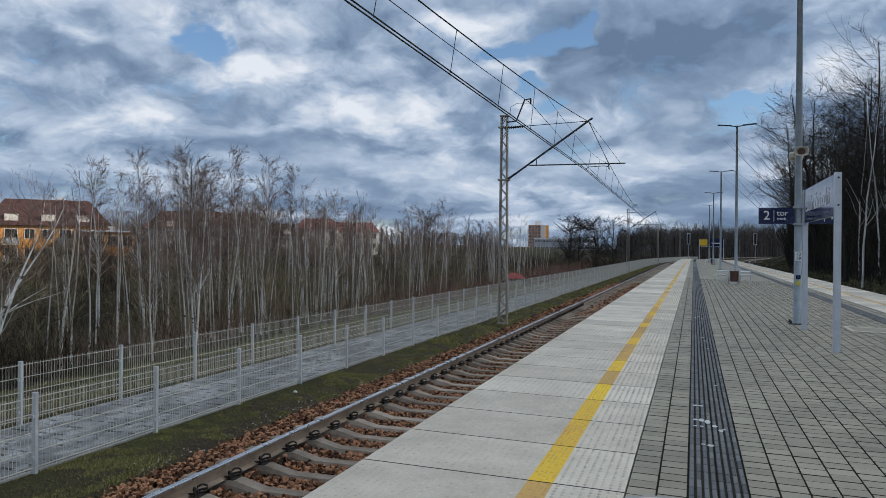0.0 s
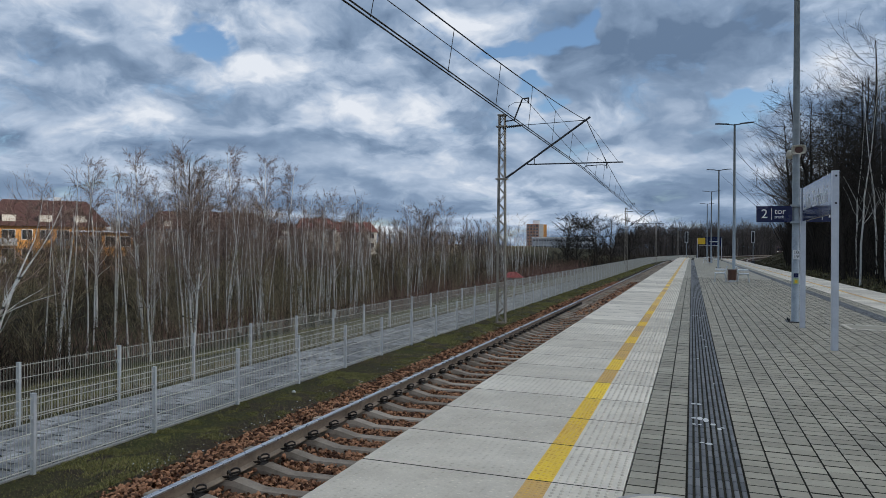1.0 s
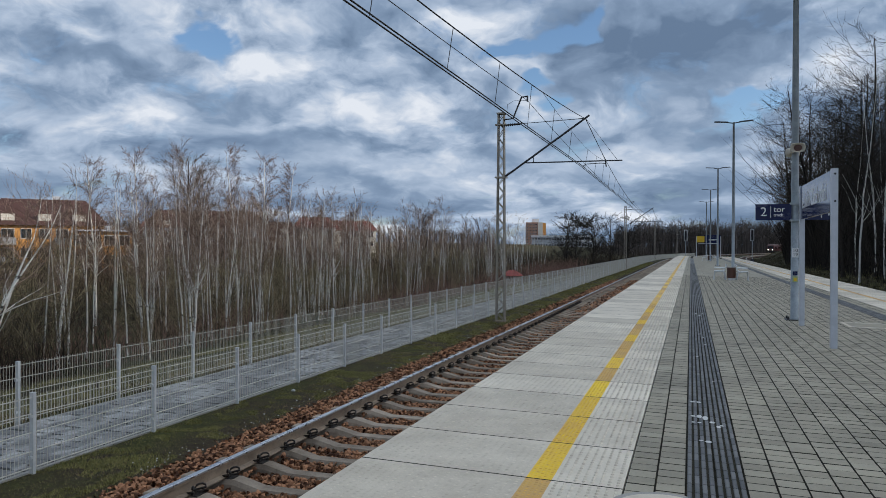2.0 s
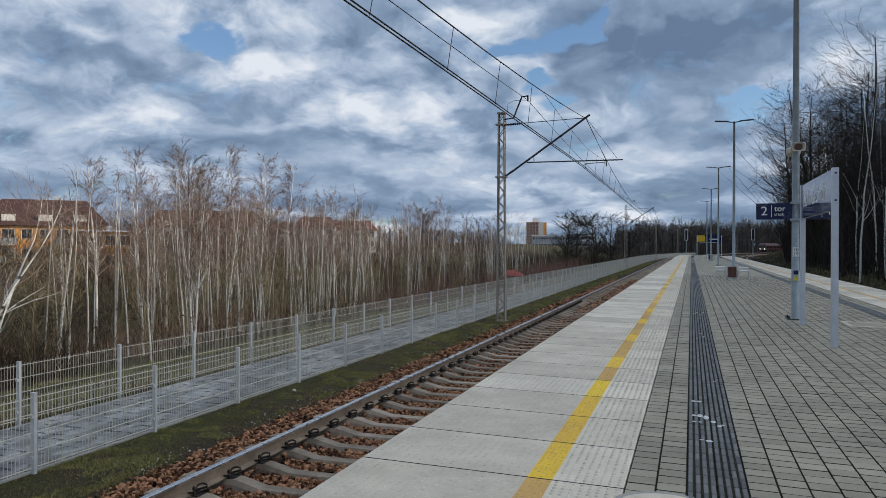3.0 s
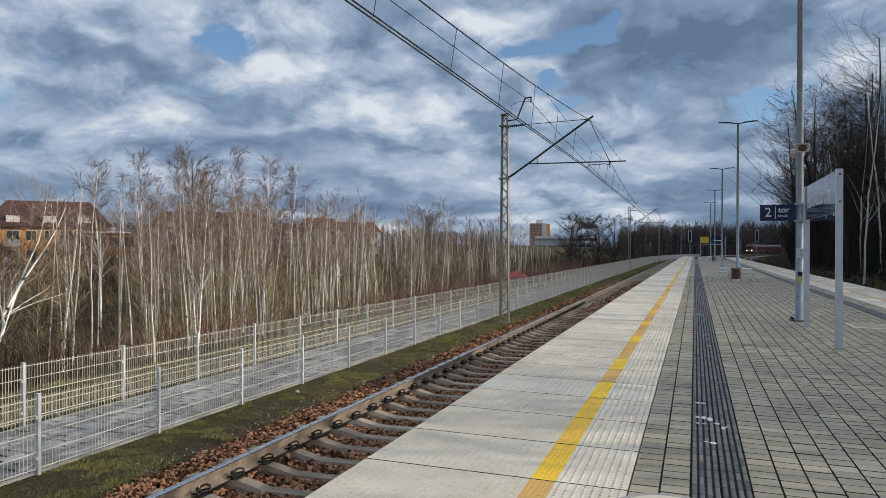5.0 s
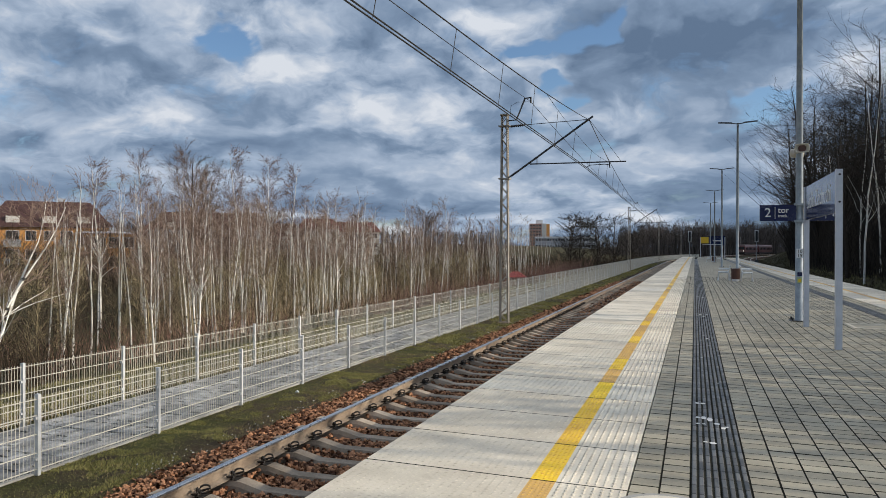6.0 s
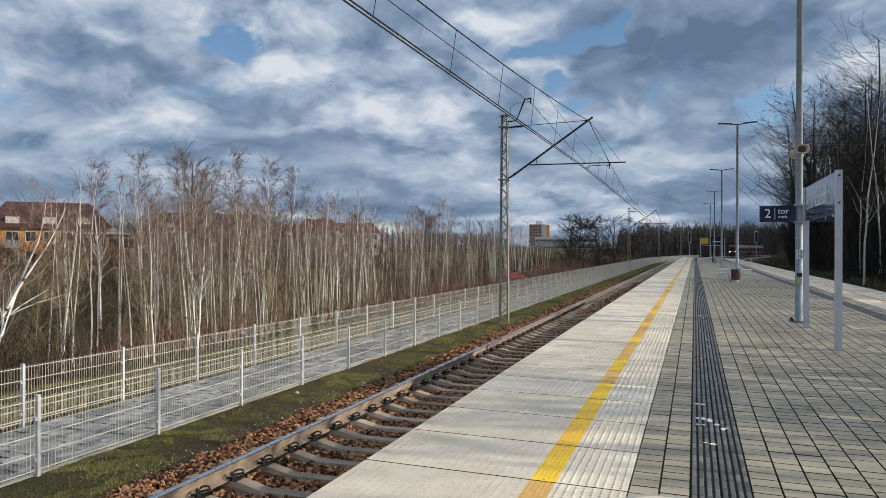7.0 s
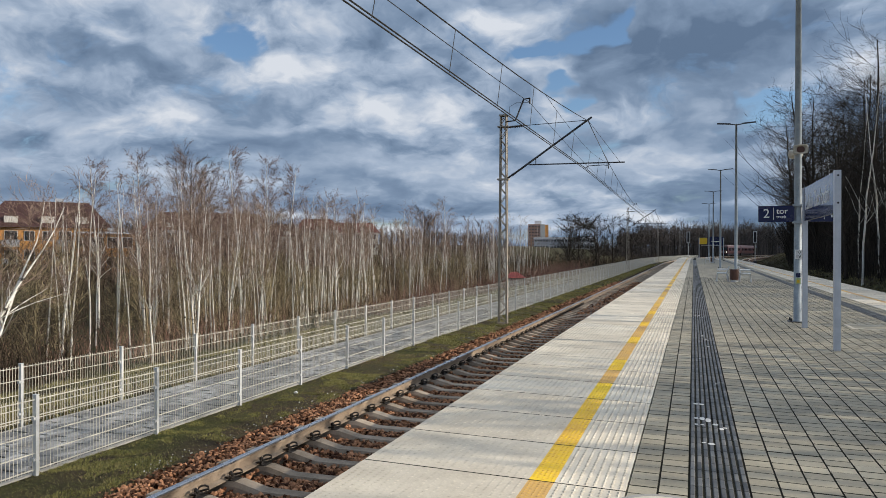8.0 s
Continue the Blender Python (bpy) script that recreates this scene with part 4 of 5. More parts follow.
def horn(ob, turn, z, x):
    """A horn loudspeaker on the pole."""
    s = Shape()
    rings = [(0.0, 0.04, 0.03), (0.10, 0.05, 0.04), (0.18, 0.09, 0.07), (0.24, 0.155, 0.105), (0.26, 0.16, 0.11), (0.25, 0.135, 0.09), (0.12, 0.035, 0.03)]
    n = 16
    v, f = [], []
    for d, a, b in rings:
        for j in range(n):
            t = 2 * math.pi * j / n
            c, q = math.cos(t), math.sin(t)
            k = 1 / max(abs(c), abs(q)) ** 0.6
            v.append((c * a * k, -d, q * b * k))
    for i in range(len(rings) - 1):
        f += [(i * n + j, i * n + (j + 1) % n, i * n + n + (j + 1) % n, i * n + n + j) for j in range(n)]
    f += [tuple(range(n)), tuple(range(len(v) - n, len(v)))]
    s.add(v, f)
    h = part("loudspeaker", s, M_HORN, ob, "cream horn loudspeaker", at=pose(x, 0, z, 0, 0, turn), smooth=True)
    part("throat", Shape().tube([(0, -0.20, 0), (0, -0.215, 0)], [0.085, 0.085], 16), M_RUST, h, "brown inside of the horn")
    part("driver", Shape().tube([(0, -0.06, 0), (0, 0.10, 0)], [0.05, 0.06], 12), M_HORN, h)
    return h


def flat_sign(name, w, h, t, mats, parent, at, label):
    return part(name, Shape().box(-w / 2, w / 2, -t / 2, t / 2, -h / 2, h / 2, bevel=0.004), mats, parent, label, at)


def words(text, size, mat, parent, at, name="lettering", label=""):
    c = bpy.data.curves.new(name, "FONT")
    c.body, c.size, c.extrude, c.align_x, c.align_y = text, size, 0.002, "LEFT", "CENTER"
    tmp = bpy.data.objects.new(name, c)
    scene.collection.objects.link(tmp)
    me = bpy.data.meshes.new_from_object(tmp.evaluated_get(bpy.context.evaluated_depsgraph_get()))
    bpy.data.objects.remove(tmp)
    me.materials.clear()
    me.materials.append(mat)
    return part(name, me, None, parent, label, at)


LAMPS = [18.92, 45.3, 71.0, 97.0, 123.0]
post = lamp_post(0)
for y in LAMPS[1:]:
    copy_thing(post, pose(2.31, y, deck(2.31)))
post.matrix_basis = pose(2.31, LAMPS[0], deck(2.31))
horn(post, -8, 4.01, 0.06)
horn(post, 172, 3.96, -0.06)


def name_board():
    """The station's name board: a long glossy panel between two square posts, seen nearly end on."""
    ob = thing("station_name_board", "long glossy dark blue station name board on two grey posts", "sign")
    for y in (13.83, 17.6):
        part("post", Shape().box(-0.05, 0.05, -0.06, 0.06, 0, 3.03), M_ALU, ob, at=pose(2.29, y, deck(2.29)))
    part("panel", Shape().box(-0.03, 0.03, 13.89, 17.54, 2.27, 2.98), M_GLOSS, ob, "glossy dark blue name panel", at=pose(2.29, 0, 0))
    m = Matrix(((0, 0, -1, 2.29 - 0.032), (-1, 0, 0, 17.35), (0, 1, 0, 2.64), (0, 0, 0, 1)))
    first = words("Lublin", 0.46, M_WHITE, ob, m)
    step = max(v.co.x for v in first.data.vertices) + 0.13
    words("Zachodni", 0.46, M_WHITE, ob, m @ Matrix.Translation((step, 0, 0)))
    for z in (2.44, 2.9):
        part("bolt", Shape().tube([(2.29, 13.77, z), (2.29, 13.755, z)], 0.018, 8), M_BLACK, ob)
    return ob


name_board()


def track_sign():
    ob = thing("track_sign", "dark blue track number sign hung on the lamp post", "sign")
    z = 2.49
    for x0, x1 in ((1.45, 2.225), (2.40, 3.17)):
        part("panel", Shape().box(x0, x1, -0.03, 0.03, z - 0.19, z + 0.19, bevel=0.004), M_SIGNBLUE, ob, at=pose(0, 18.85, 0))
    part("bracket", Shape().box(2.19, 2.43, -0.05, 0.05, z - 0.22, z - 0.17).box(2.19, 2.43, -0.05, 0.05, z + 0.17, z + 0.22), M_GALV, ob, at=pose(0, 18.85, 0))
    f = lambda x, dz: Matrix(((1, 0, 0, x), (0, 0, -1, 18.85 - 0.032), (0, 1, 0, z + dz), (0, 0, 0, 1)))
    words("2", 0.30, M_WHITE, ob, f(1.55, 0.0))
    words("tor", 0.19, M_WHITE, ob, f(1.84, 0.06))
    words("track", 0.10, M_WHITE, ob, f(1.84, -0.07))
    part("divider", Shape().box(1.775, 1.785, -0.035, -0.03, z - 0.14, z + 0.14), M_WHITE, ob, at=pose(0, 18.85, 0))
    words("1", 0.30, M_WHITE, ob, f(2.93, 0.0))
    words("tor", 0.19, M_WHITE, ob, f(2.50, 0.06))
    words("track", 0.10, M_WHITE, ob, f(2.50, -0.07))
    part("divider", Shape().box(2.845, 2.855, -0.035, -0.03, z - 0.14, z + 0.14), M_WHITE, ob, at=pose(0, 18.85, 0))
    return ob


track_sign()


def plate(z, w, h, mat, label):
    ob = thing("pole_plate", label, "sign", at=pose(2.31, 18.92 - 0.093, z))
    part("plate", Shape().box(-w / 2, w / 2, -0.004, 0.004, -h / 2, h / 2), mat, ob)
    return ob


p = plate(1.54, 0.14, 0.22, M_WHITE, "small white number plate on the lamp post")
for i, t in enumerate(("10", "19")):
    words(t, 0.11, M_BLACK, p, Matrix(((1, 0, 0, -0.055), (0, 0, -1, -0.006), (0, 1, 0, 0.05 - 0.1 * i), (0, 0, 0, 1))))
plate(1.06, 0.10, 0.09, M_SIGNBLUE, "small dark blue sticker on the lamp post")
p = plate(0.92, 0.11, 0.13, stained("pale_green_sticker", (0.35, 0.42, 0.2), (0.45, 0.52, 0.26)), "pale green sticker on the lamp post")
part("mark", Shape().box(-0.03, 0.03, -0.006, -0.004, -0.04, 0.03), M_SIGNYEL, p)


def bench():
    """A steel bench: two bent side frames with slatted seat and back."""
    ob = thing("bench", "light grey steel bench on the platform", "bench", "benches along the platform")
    for x in (0.0, 0.62):
        part("leg_frame", Shape().tube([(x, -0.28, 0), (x, -0.24, 0.44), (x, 0.20, 0.42), (x, 0.34, 0.80)], 0.042, 8).tube([(x, 0.24, 0.40), (x, 0.30, 0)], 0.042, 8).tube([(x, -0.24, 0.62), (x, 0.27, 0.62)], 0.036, 8), M_WHITE, ob)
    for i in range(4):
        part("slat", Shape().box(-0.04, 0.66, -0.24 + i * 0.115, -0.14 + i * 0.115, 0.44, 0.462), M_WHITE, ob)
    for i in range(3):
        part("slat", Shape().box(-0.04, 0.66, 0.245 + i * 0.04, 0.265 + i * 0.04, 0.50 + i * 0.11, 0.59 + i * 0.11), M_WHITE, ob)
    return ob


def bin_thing():
    ob = thing("litter_bin", "round rusty brown litter bin between two benches", "litter bin", "litter bins along the platform")
    s = Shape()
    s.tube([(0, 0, 0.12), (0, 0, 0.35), (0, 0, 0.60), (0, 0, 0.64)], [0.215, 0.22, 0.22, 0.21], 20)
    part("drum", s, M_RUST, ob)
    part("rim", Shape().tube([(0, 0, 0.63), (0, 0, 0.66)], 0.24, 20), M_RUST, ob)
    part("foot", Shape().tube([(0, 0, 0), (0, 0, 0.13)], [0.17, 0.15], 12), M_WHITE, ob, "pale concrete foot")
    return ob


b0, n0 = bench(), bin_thing()
for i, y in enumerate((41.3, 98.0)):
    z = deck(2.0)
    dx = 2.0 if i == 0 else 2.25
    for x, yy, turn in ((dx - 0.56, y + 0.31, -90), (dx + 0.56, y - 0.31, 90)):
        if i == 0 and x < dx:
            b0.matrix_basis = pose(x, yy, deck(x), 0, 0, turn)
        else:
            copy_thing(b0, pose(x, yy, deck(x), 0, 0, turn))
    if i == 0:
        n0.matrix_basis = pose(dx, y - 0.5, z)
    else:
        copy_thing(n0, pose(dx, y - 0.5, z))


def far_signs():
    ob = thing("platform_board", "yellow and dark blue information board on grey posts", "sign")
    y = 138.0
    for x in (0.95, 5.0):
        part("post", Shape().box(x - 0.06, x + 0.06, y - 0.06, y + 0.06, 0, 3.7), M_ALU, ob)
    part("yellow_panel", Shape().box(1.0, 2.3, y - 0.05, y + 0.05, 2.6, 3.7), M_SIGNYEL, ob, "yellow timetable panel")
    part("blue_panel", Shape().box(2.3, 5.0, y - 0.05, y + 0.05, 2.2, 3.9), M_SIGNBLUE, ob, "dark blue platform panel")
    part("stripe", Shape().box(3.0, 4.6, y - 0.06, y - 0.05, 2.95, 3.1).box(1.3, 4.5, y - 0.06, y - 0.05, 2.35, 2.42), M_WHITE, ob)


far_signs()


def track_signal(x, y, h):
    ob = thing("railway_signal", "slim railway light signal post", "signal", "railway signals")
    part("post", Shape().tube([(0, 0, 0), (0, 0, h)], 0.07, 8), M_GALV, ob)
    part("head", Shape().box(-0.22, 0.22, -0.1, 0.1, h - 1.0, h + 1.1, bevel=0.05), M_BLACK, ob)
    part("back_board", Shape().box(-0.34, 0.34, 0.1, 0.14, h - 1.1, h + 1.2), M_WHITE, ob)
    part("foot", Shape().box(-0.35, 0.35, -0.3, 0.3, -0.3, 0.35, bevel=0.1), M_DARKSTEEL, ob)
    ob.matrix_basis = pose(x, y, -0.9)


track_signal(-1.0, 160.0, 5.0)
track_signal(9.0 + 2.6, 158.0, 5.0)


def manhole():
    ob = thing("manhole_cover", "pale round manhole cover set in the paving", "manhole cover", at=pose(-0.14, 4.76, deck(-0.14), 0, 1, 0))
    part("rim", Shape().tube([(0, 0, -0.03), (0, 0, 0.006)], 0.36, 40), M_CONCRETE, ob)
    part("lid", Shape().tube([(0, 0, -0.02), (0, 0, 0.010)], 0.31, 40), M_SLAB, ob)


manhole()


def hatch():
    ob = thing("inspection_hatch", "flat pale steel hatch frame in the paving", "hatch", at=pose(3.75, 18.4, deck(3.75), 0, 1, 0))
    s = Shape()
    for a in ((-.5, .5, -.55, -.47), (-.5, .5, .47, .55), (-.5, -.42, -.47, .47), (.42, .5, -.47, .47)):
        s.box(*a, -0.02, 0.006)
    part("hatch_frame", s, M_SLAB, ob)
    part("lid", Shape().box(-.42, .42, -.47, .47, -0.02, 0.003), M_PAVER, ob)


hatch()


# ---- buildings ----
def window(parent, x, z, w, h, y=0.0, name="window"):
    f = Shape().box(x - w / 2 - 0.08, x + w / 2 + 0.08, y - 0.06, y + 0.02, z - 0.08, z + h + 0.08)
    o = part(name, f, M_WHITE, parent)
    part("pane", Shape().box(x - w / 2, x - 0.04, y - 0.09, y - 0.06, z, z + h), M_PANE, o)
    part("pane", Shape().box(x + 0.04, x + w / 2, y - 0.09, y - 0.06, z, z + h), M_PANE, o)
    return o


def block(name, label, w, d, storeys, wall_mat, roof_mat, roof_h, at, bays, balcony=True, attic=False):
    """A house with a pitched roof, its front towards -y in its own space."""
    ob = thing(name, label, "building", at=at)
    h = storeys * 2.9
    part("wall", Shape().box(-w / 2, w / 2, 0, d, -3.0, h), wall_mat, ob)
    r = Shape()
    e = 0.6
    v = [(-w / 2 - e, -e, h), (w / 2 + e, -e, h), (w / 2 + e, d + e, h), (-w / 2 - e, d + e, h),
         (-w / 2 + d * 0.22, d * 0.35, h + roof_h), (w / 2 - d * 0.22, d * 0.35, h + roof_h), (w / 2 - d * 0.22, d * 0.65, h + roof_h), (-w / 2 + d * 0.22, d * 0.65, h + roof_h)]
    r.add(v, [(0, 1, 5, 4), (1, 2, 6, 5), (2, 3, 7, 6), (3, 0, 4, 7), (4, 5, 6, 7), (3, 2, 1, 0)])
    roof = part("roof", r, roof_mat, ob)
    for i in range(max(1, int(w / 9))):
        x = -w / 2 + (i + 0.6) * w / max(1, int(w / 9))
        part("chimney", Shape().box(x - 0.5, x + 0.5, d * 0.42, d * 0.58, h + roof_h * 0.7, h + roof_h + 0.6), M_GREYWALL, roof)
    for s in range(storeys):
        for b in range(bays):
            x = -w / 2 + (b + 0.5) * w / bays
            if balcony and b % 3 == 1:
                window(ob, x, s * 2.9 + 0.3, 1.6, 2.0, 0.0)
                slab = part("balcony", Shape().box(x - w / bays * 0.48, x + w / bays * 0.48, -1.2, 0, s * 2.9 - 0.1, s * 2.9 + 0.12), M_PLASTER, ob)
                part("railing", Shape().box(x - w / bays * 0.48, x + w / bays * 0.48, -1.2, -1.14, s * 2.9 + 0.12, s * 2.9 + 1.0), M_GREYWALL, slab)
            else:
                window(ob, x, s * 2.9 + 0.9, 1.3, 1.4, 0.0)
    if attic:
        for b in range(bays):
            x = -w / 2 + (b + 0.5) * w / bays
            if b % 2:
                dm = part("dormer", Shape().box(x - 0.9, x + 0.9, 0.2, d * 0.3, h, h + 1.7), M_PLASTER, roof)
    return ob


def facing(turn, dist, z):
    """A pose at that turn from the track and distance, its front towards the camera."""
    a = radians(turn)
    return pose(math.sin(a) * dist, math.cos(a) * dist, z, 0, 0, -turn)


block("apartment_building", "orange apartment block with balconies and a brown roof", 17, 12, 3, M_BRICKWALL, M_ROOF, 4.2, facing(-47.2, 128, -4.0), 7, attic=True)
block("apartment_building", "flat-roofed orange apartment block behind birches", 8, 10, 3, M_BRICKWALL, M_GREYWALL, 0.35, facing(-43.6, 118, -5.0), 4)
block("apartment_building", "grey apartment block with a long brown roof", 26, 12, 3, M_GREYWALL, M_ROOF, 4.0, facing(-36.5, 168, -3.2), 8, attic=True)
block("apartment_building", "pale apartment block with a brown roof", 16, 12, 2, M_PLASTER, M_ROOF, 3.5, facing(-31.8, 205, -1.0), 5, attic=True)
for turn, dist, z, w in ((-28.6, 215, 1.2, 12), (-26.5, 225, 0.6, 11), (-25.0, 235, 0.9, 9), (-39.9, 180, -1.6, 10)):
    block("house", "pale house with a red tiled roof behind the trees", w, 9, 2, M_PLASTER, M_DULLROOF, 3.2, facing(turn, dist, z), 3, balcony=False)


def tower():
    ob = thing("tower_block", "distant brick and white tower block", "building", at=facing(-11.5, 700, -5))
    part("wall", Shape().box(-9, 2.5, 0, 14, 0, 30), stained("dull_brick_facade", (0.30, 0.16, 0.11), (0.40, 0.22, 0.15), 0.2, 3), ob)
    part("wall", Shape().box(2.5, 7.0, -1, 14, 0, 30), M_PLASTER, ob, "white rendered wall")
    part("wall", Shape().box(7.0, 10, 0, 14, 0, 29.5), M_BRICKWALL, ob, "orange wall")
    part("roof", Shape().box(-3, 3.5, 3, 9, 30, 33.5), M_WHITE, ob, "white plant room on the roof")
    for s in range(10):
        for x in (-7.5, -4.6, -1.7, 0.9):
            window(ob, x, s * 2.9 + 1.2, 1.5, 1.4)
    ob = thing("long_building", "distant long white and grey flat-roofed building", "building", at=facing(-9.4, 600, 0.5))
    part("wall", Shape().box(-25, 25, 0, 14, 0, 9.5), M_GREYWALL, ob)
    part("roof", Shape().box(-25.5, 25.5, -0.6, 15, 9.5, 10.6), M_WHITE, ob)
    part("fascia", Shape().box(2, 25.2, -0.4, 0, 5.4, 6.6), M_WHITE, ob)
    for i in range(22):
        for z in (2.0, 7.0):
            window(ob, -23.5 + i * 2.2, z, 1.5, 1.6)


tower()


def hut():
    ob = thing("small_hut", "small white hut with a red hipped roof", "hut", at=pose(-17.0, 72.0, land(-17, 72), 0, 0, 13))
    part("wall", Shape().box(-0.85, 0.85, -0.85, 0.85, -0.3, 1.25), M_PLASTER, ob)
    r = Shape().add([(-1.1, -1.1, 1.2), (1.1, -1.1, 1.2), (1.1, 1.1, 1.2), (-1.1, 1.1, 1.2), (-0.3, 0, 1.75), (0.3, 0, 1.75)], [(0, 1, 5, 4), (1, 2, 5), (2, 3, 4, 5), (3, 0, 4), (3, 2, 1, 0)])
    part("roof", r, M_REDROOF, ob)


hut()


# ---- trees ----
def limb(s, p, d, length, r0, r1, n, sides, slot, rng, bendiness=0.12, lift=0.0):
    """A crooked tapering limb; returns its points."""
    pts, dd = [Vector(p)], Vector(d).normalized()
    for i in range(n):
        dd = (dd + Vector((rng.gauss(0, bendiness), rng.gauss(0, bendiness), rng.gauss(0, bendiness) + lift))).normalized()
        pts.append(pts[-1] + dd * length / n)
    if sides == 3:
        # thin twigs run out to a point
        if n > 1:
            s.tube(pts[:-1], [r0 + (r1 - r0) * i / n for i in range(n)], 3, slot, caps=False)
        a, d = pts[-2], (pts[-1] - pts[-2]).normalized()
        side = d.cross(Vector((0, 0, 1)) if abs(d.z) < 0.9 else Vector((0, 1, 0))).normalized()
        up, r = side.cross(d), r0 + (r1 - r0) * (n - 1) / n
        s.add([a + r * side, a + r * (-0.5 * side + 0.87 * up), a + r * (-0.5 * side - 0.87 * up), pts[-1]], [(0, 1, 3), (1, 2, 3), (2, 0, 3)], slot)
    else:
        s.tube(pts, [r0 + (r1 - r0) * i / n for i in range(n + 1)], sides, slot, caps=False)
    return pts


def along(pts, f):
    k = min(int(f * (len(pts) - 1)), len(pts) - 2)
    g = f * (len(pts) - 1) - k
    return pts[k].lerp(pts[k + 1], g), (pts[k + 1] - pts[k]).normalized()


def off(d, angle, rng):
    """d turned away by an angle in a random direction."""
    side = d.cross(Vector((rng.gauss(0, 1), rng.gauss(0, 1), rng.gauss(0, 1)))).normalized()
    return d * math.cos(angle) + side * math.sin(angle)


def tree_meshes(seed, height, r, start, prim, sec, ter, spread, reach, droop=0.0, lean=(0, 0), limb_bark=True, twig=0.007, crooked=0.035):
    """Trunk and crown of a bare tree: limbs, branches and twigs, all tapering."""
    rng = random.Random(seed)
    trunk, crown = Shape(), Shape()
    tp = limb(trunk, (0, 0, -0.3), (lean[0], lean[1], 1), height, r, r * 0.12, 9, 6, 0, rng, crooked, 0.02)
    for i in range(prim):
        f = start + (0.98 - start) * (i + rng.random()) / prim
        p, d = along(tp, f)
        g = (f - start) / (1 - start)
        ln = height * reach * (1.06 - g) ** 0.5 * (0.62 + 0.75 * g) * rng.uniform(0.6, 1.2)
        r0 = max(twig, r * (1 - f) * 0.45)
        q = limb(crown, p, off(d, spread * rng.uniform(0.7, 1.3) * (0.9 + 0.5 * g), rng), ln, r0, twig * 0.8, 4, 4, 0 if r0 > 0.02 and limb_bark else 1, rng, 0.13, 0.06)
        for j in range(sec):
            p2, d2 = along(q, rng.uniform(0.2, 1.0))
            q2 = limb(crown, p2, off(d2, rng.uniform(0.35, 0.8), rng), ln * rng.uniform(0.25, 0.5), twig * 1.2, twig * 0.6, 2, 3, 1, rng, 0.15, 0.06 - droop)
            for k in range(ter):
                p3, d3 = along(q2, rng.uniform(0.15, 1.0))
                a = off(d3, rng.uniform(0.3, 0.8), rng)
                a.z -= droop * 2
                limb(crown, p3, a, ln * rng.uniform(0.14, 0.3), twig * 0.95, twig * 0.35, 1, 3, 1, rng, 0.0)
    return trunk, crown


def make_tree(name, label, bark, twig_mat, group, **kw):
    t, c = tree_meshes(**kw)
    ob = thing(name, label, "tree", group)
    part("trunk", t, bark, ob, smooth=True)
    part("crown", c, [bark, twig_mat], ob)
    return ob


def place(ob, spots, first=True):
    """The tree at the first spot, its copies at the others; a spot is x, y, turn, size."""
    if not spots:
        for o in (*ob.children_recursive, ob):
            bpy.data.objects.remove(o)
        return
    for i, (x, y, turn, k) in enumerate(spots):
        m = pose(x, y, land(x, y) - 0.1, 0, 0, turn) @ Matrix.Diagonal((k, k, k, 1))
        if i == 0:
            ob.matrix_basis = m
        else:
            c = copy_thing(ob, pose(x, y, land(x, y) - 0.1, 0, 0, turn))
            c.scale = (k, k, k)


def low_front(x, y, size, rng):
    """The wood's edge is low and the trees behind rise over it."""
    reach = 0.80 if x > -0.62 * y else 0.95
    return min(size, (4.4 + 0.118 * math.hypot(x, y)) / 10.8 * rng.uniform(0.82, 1.0)) * reach


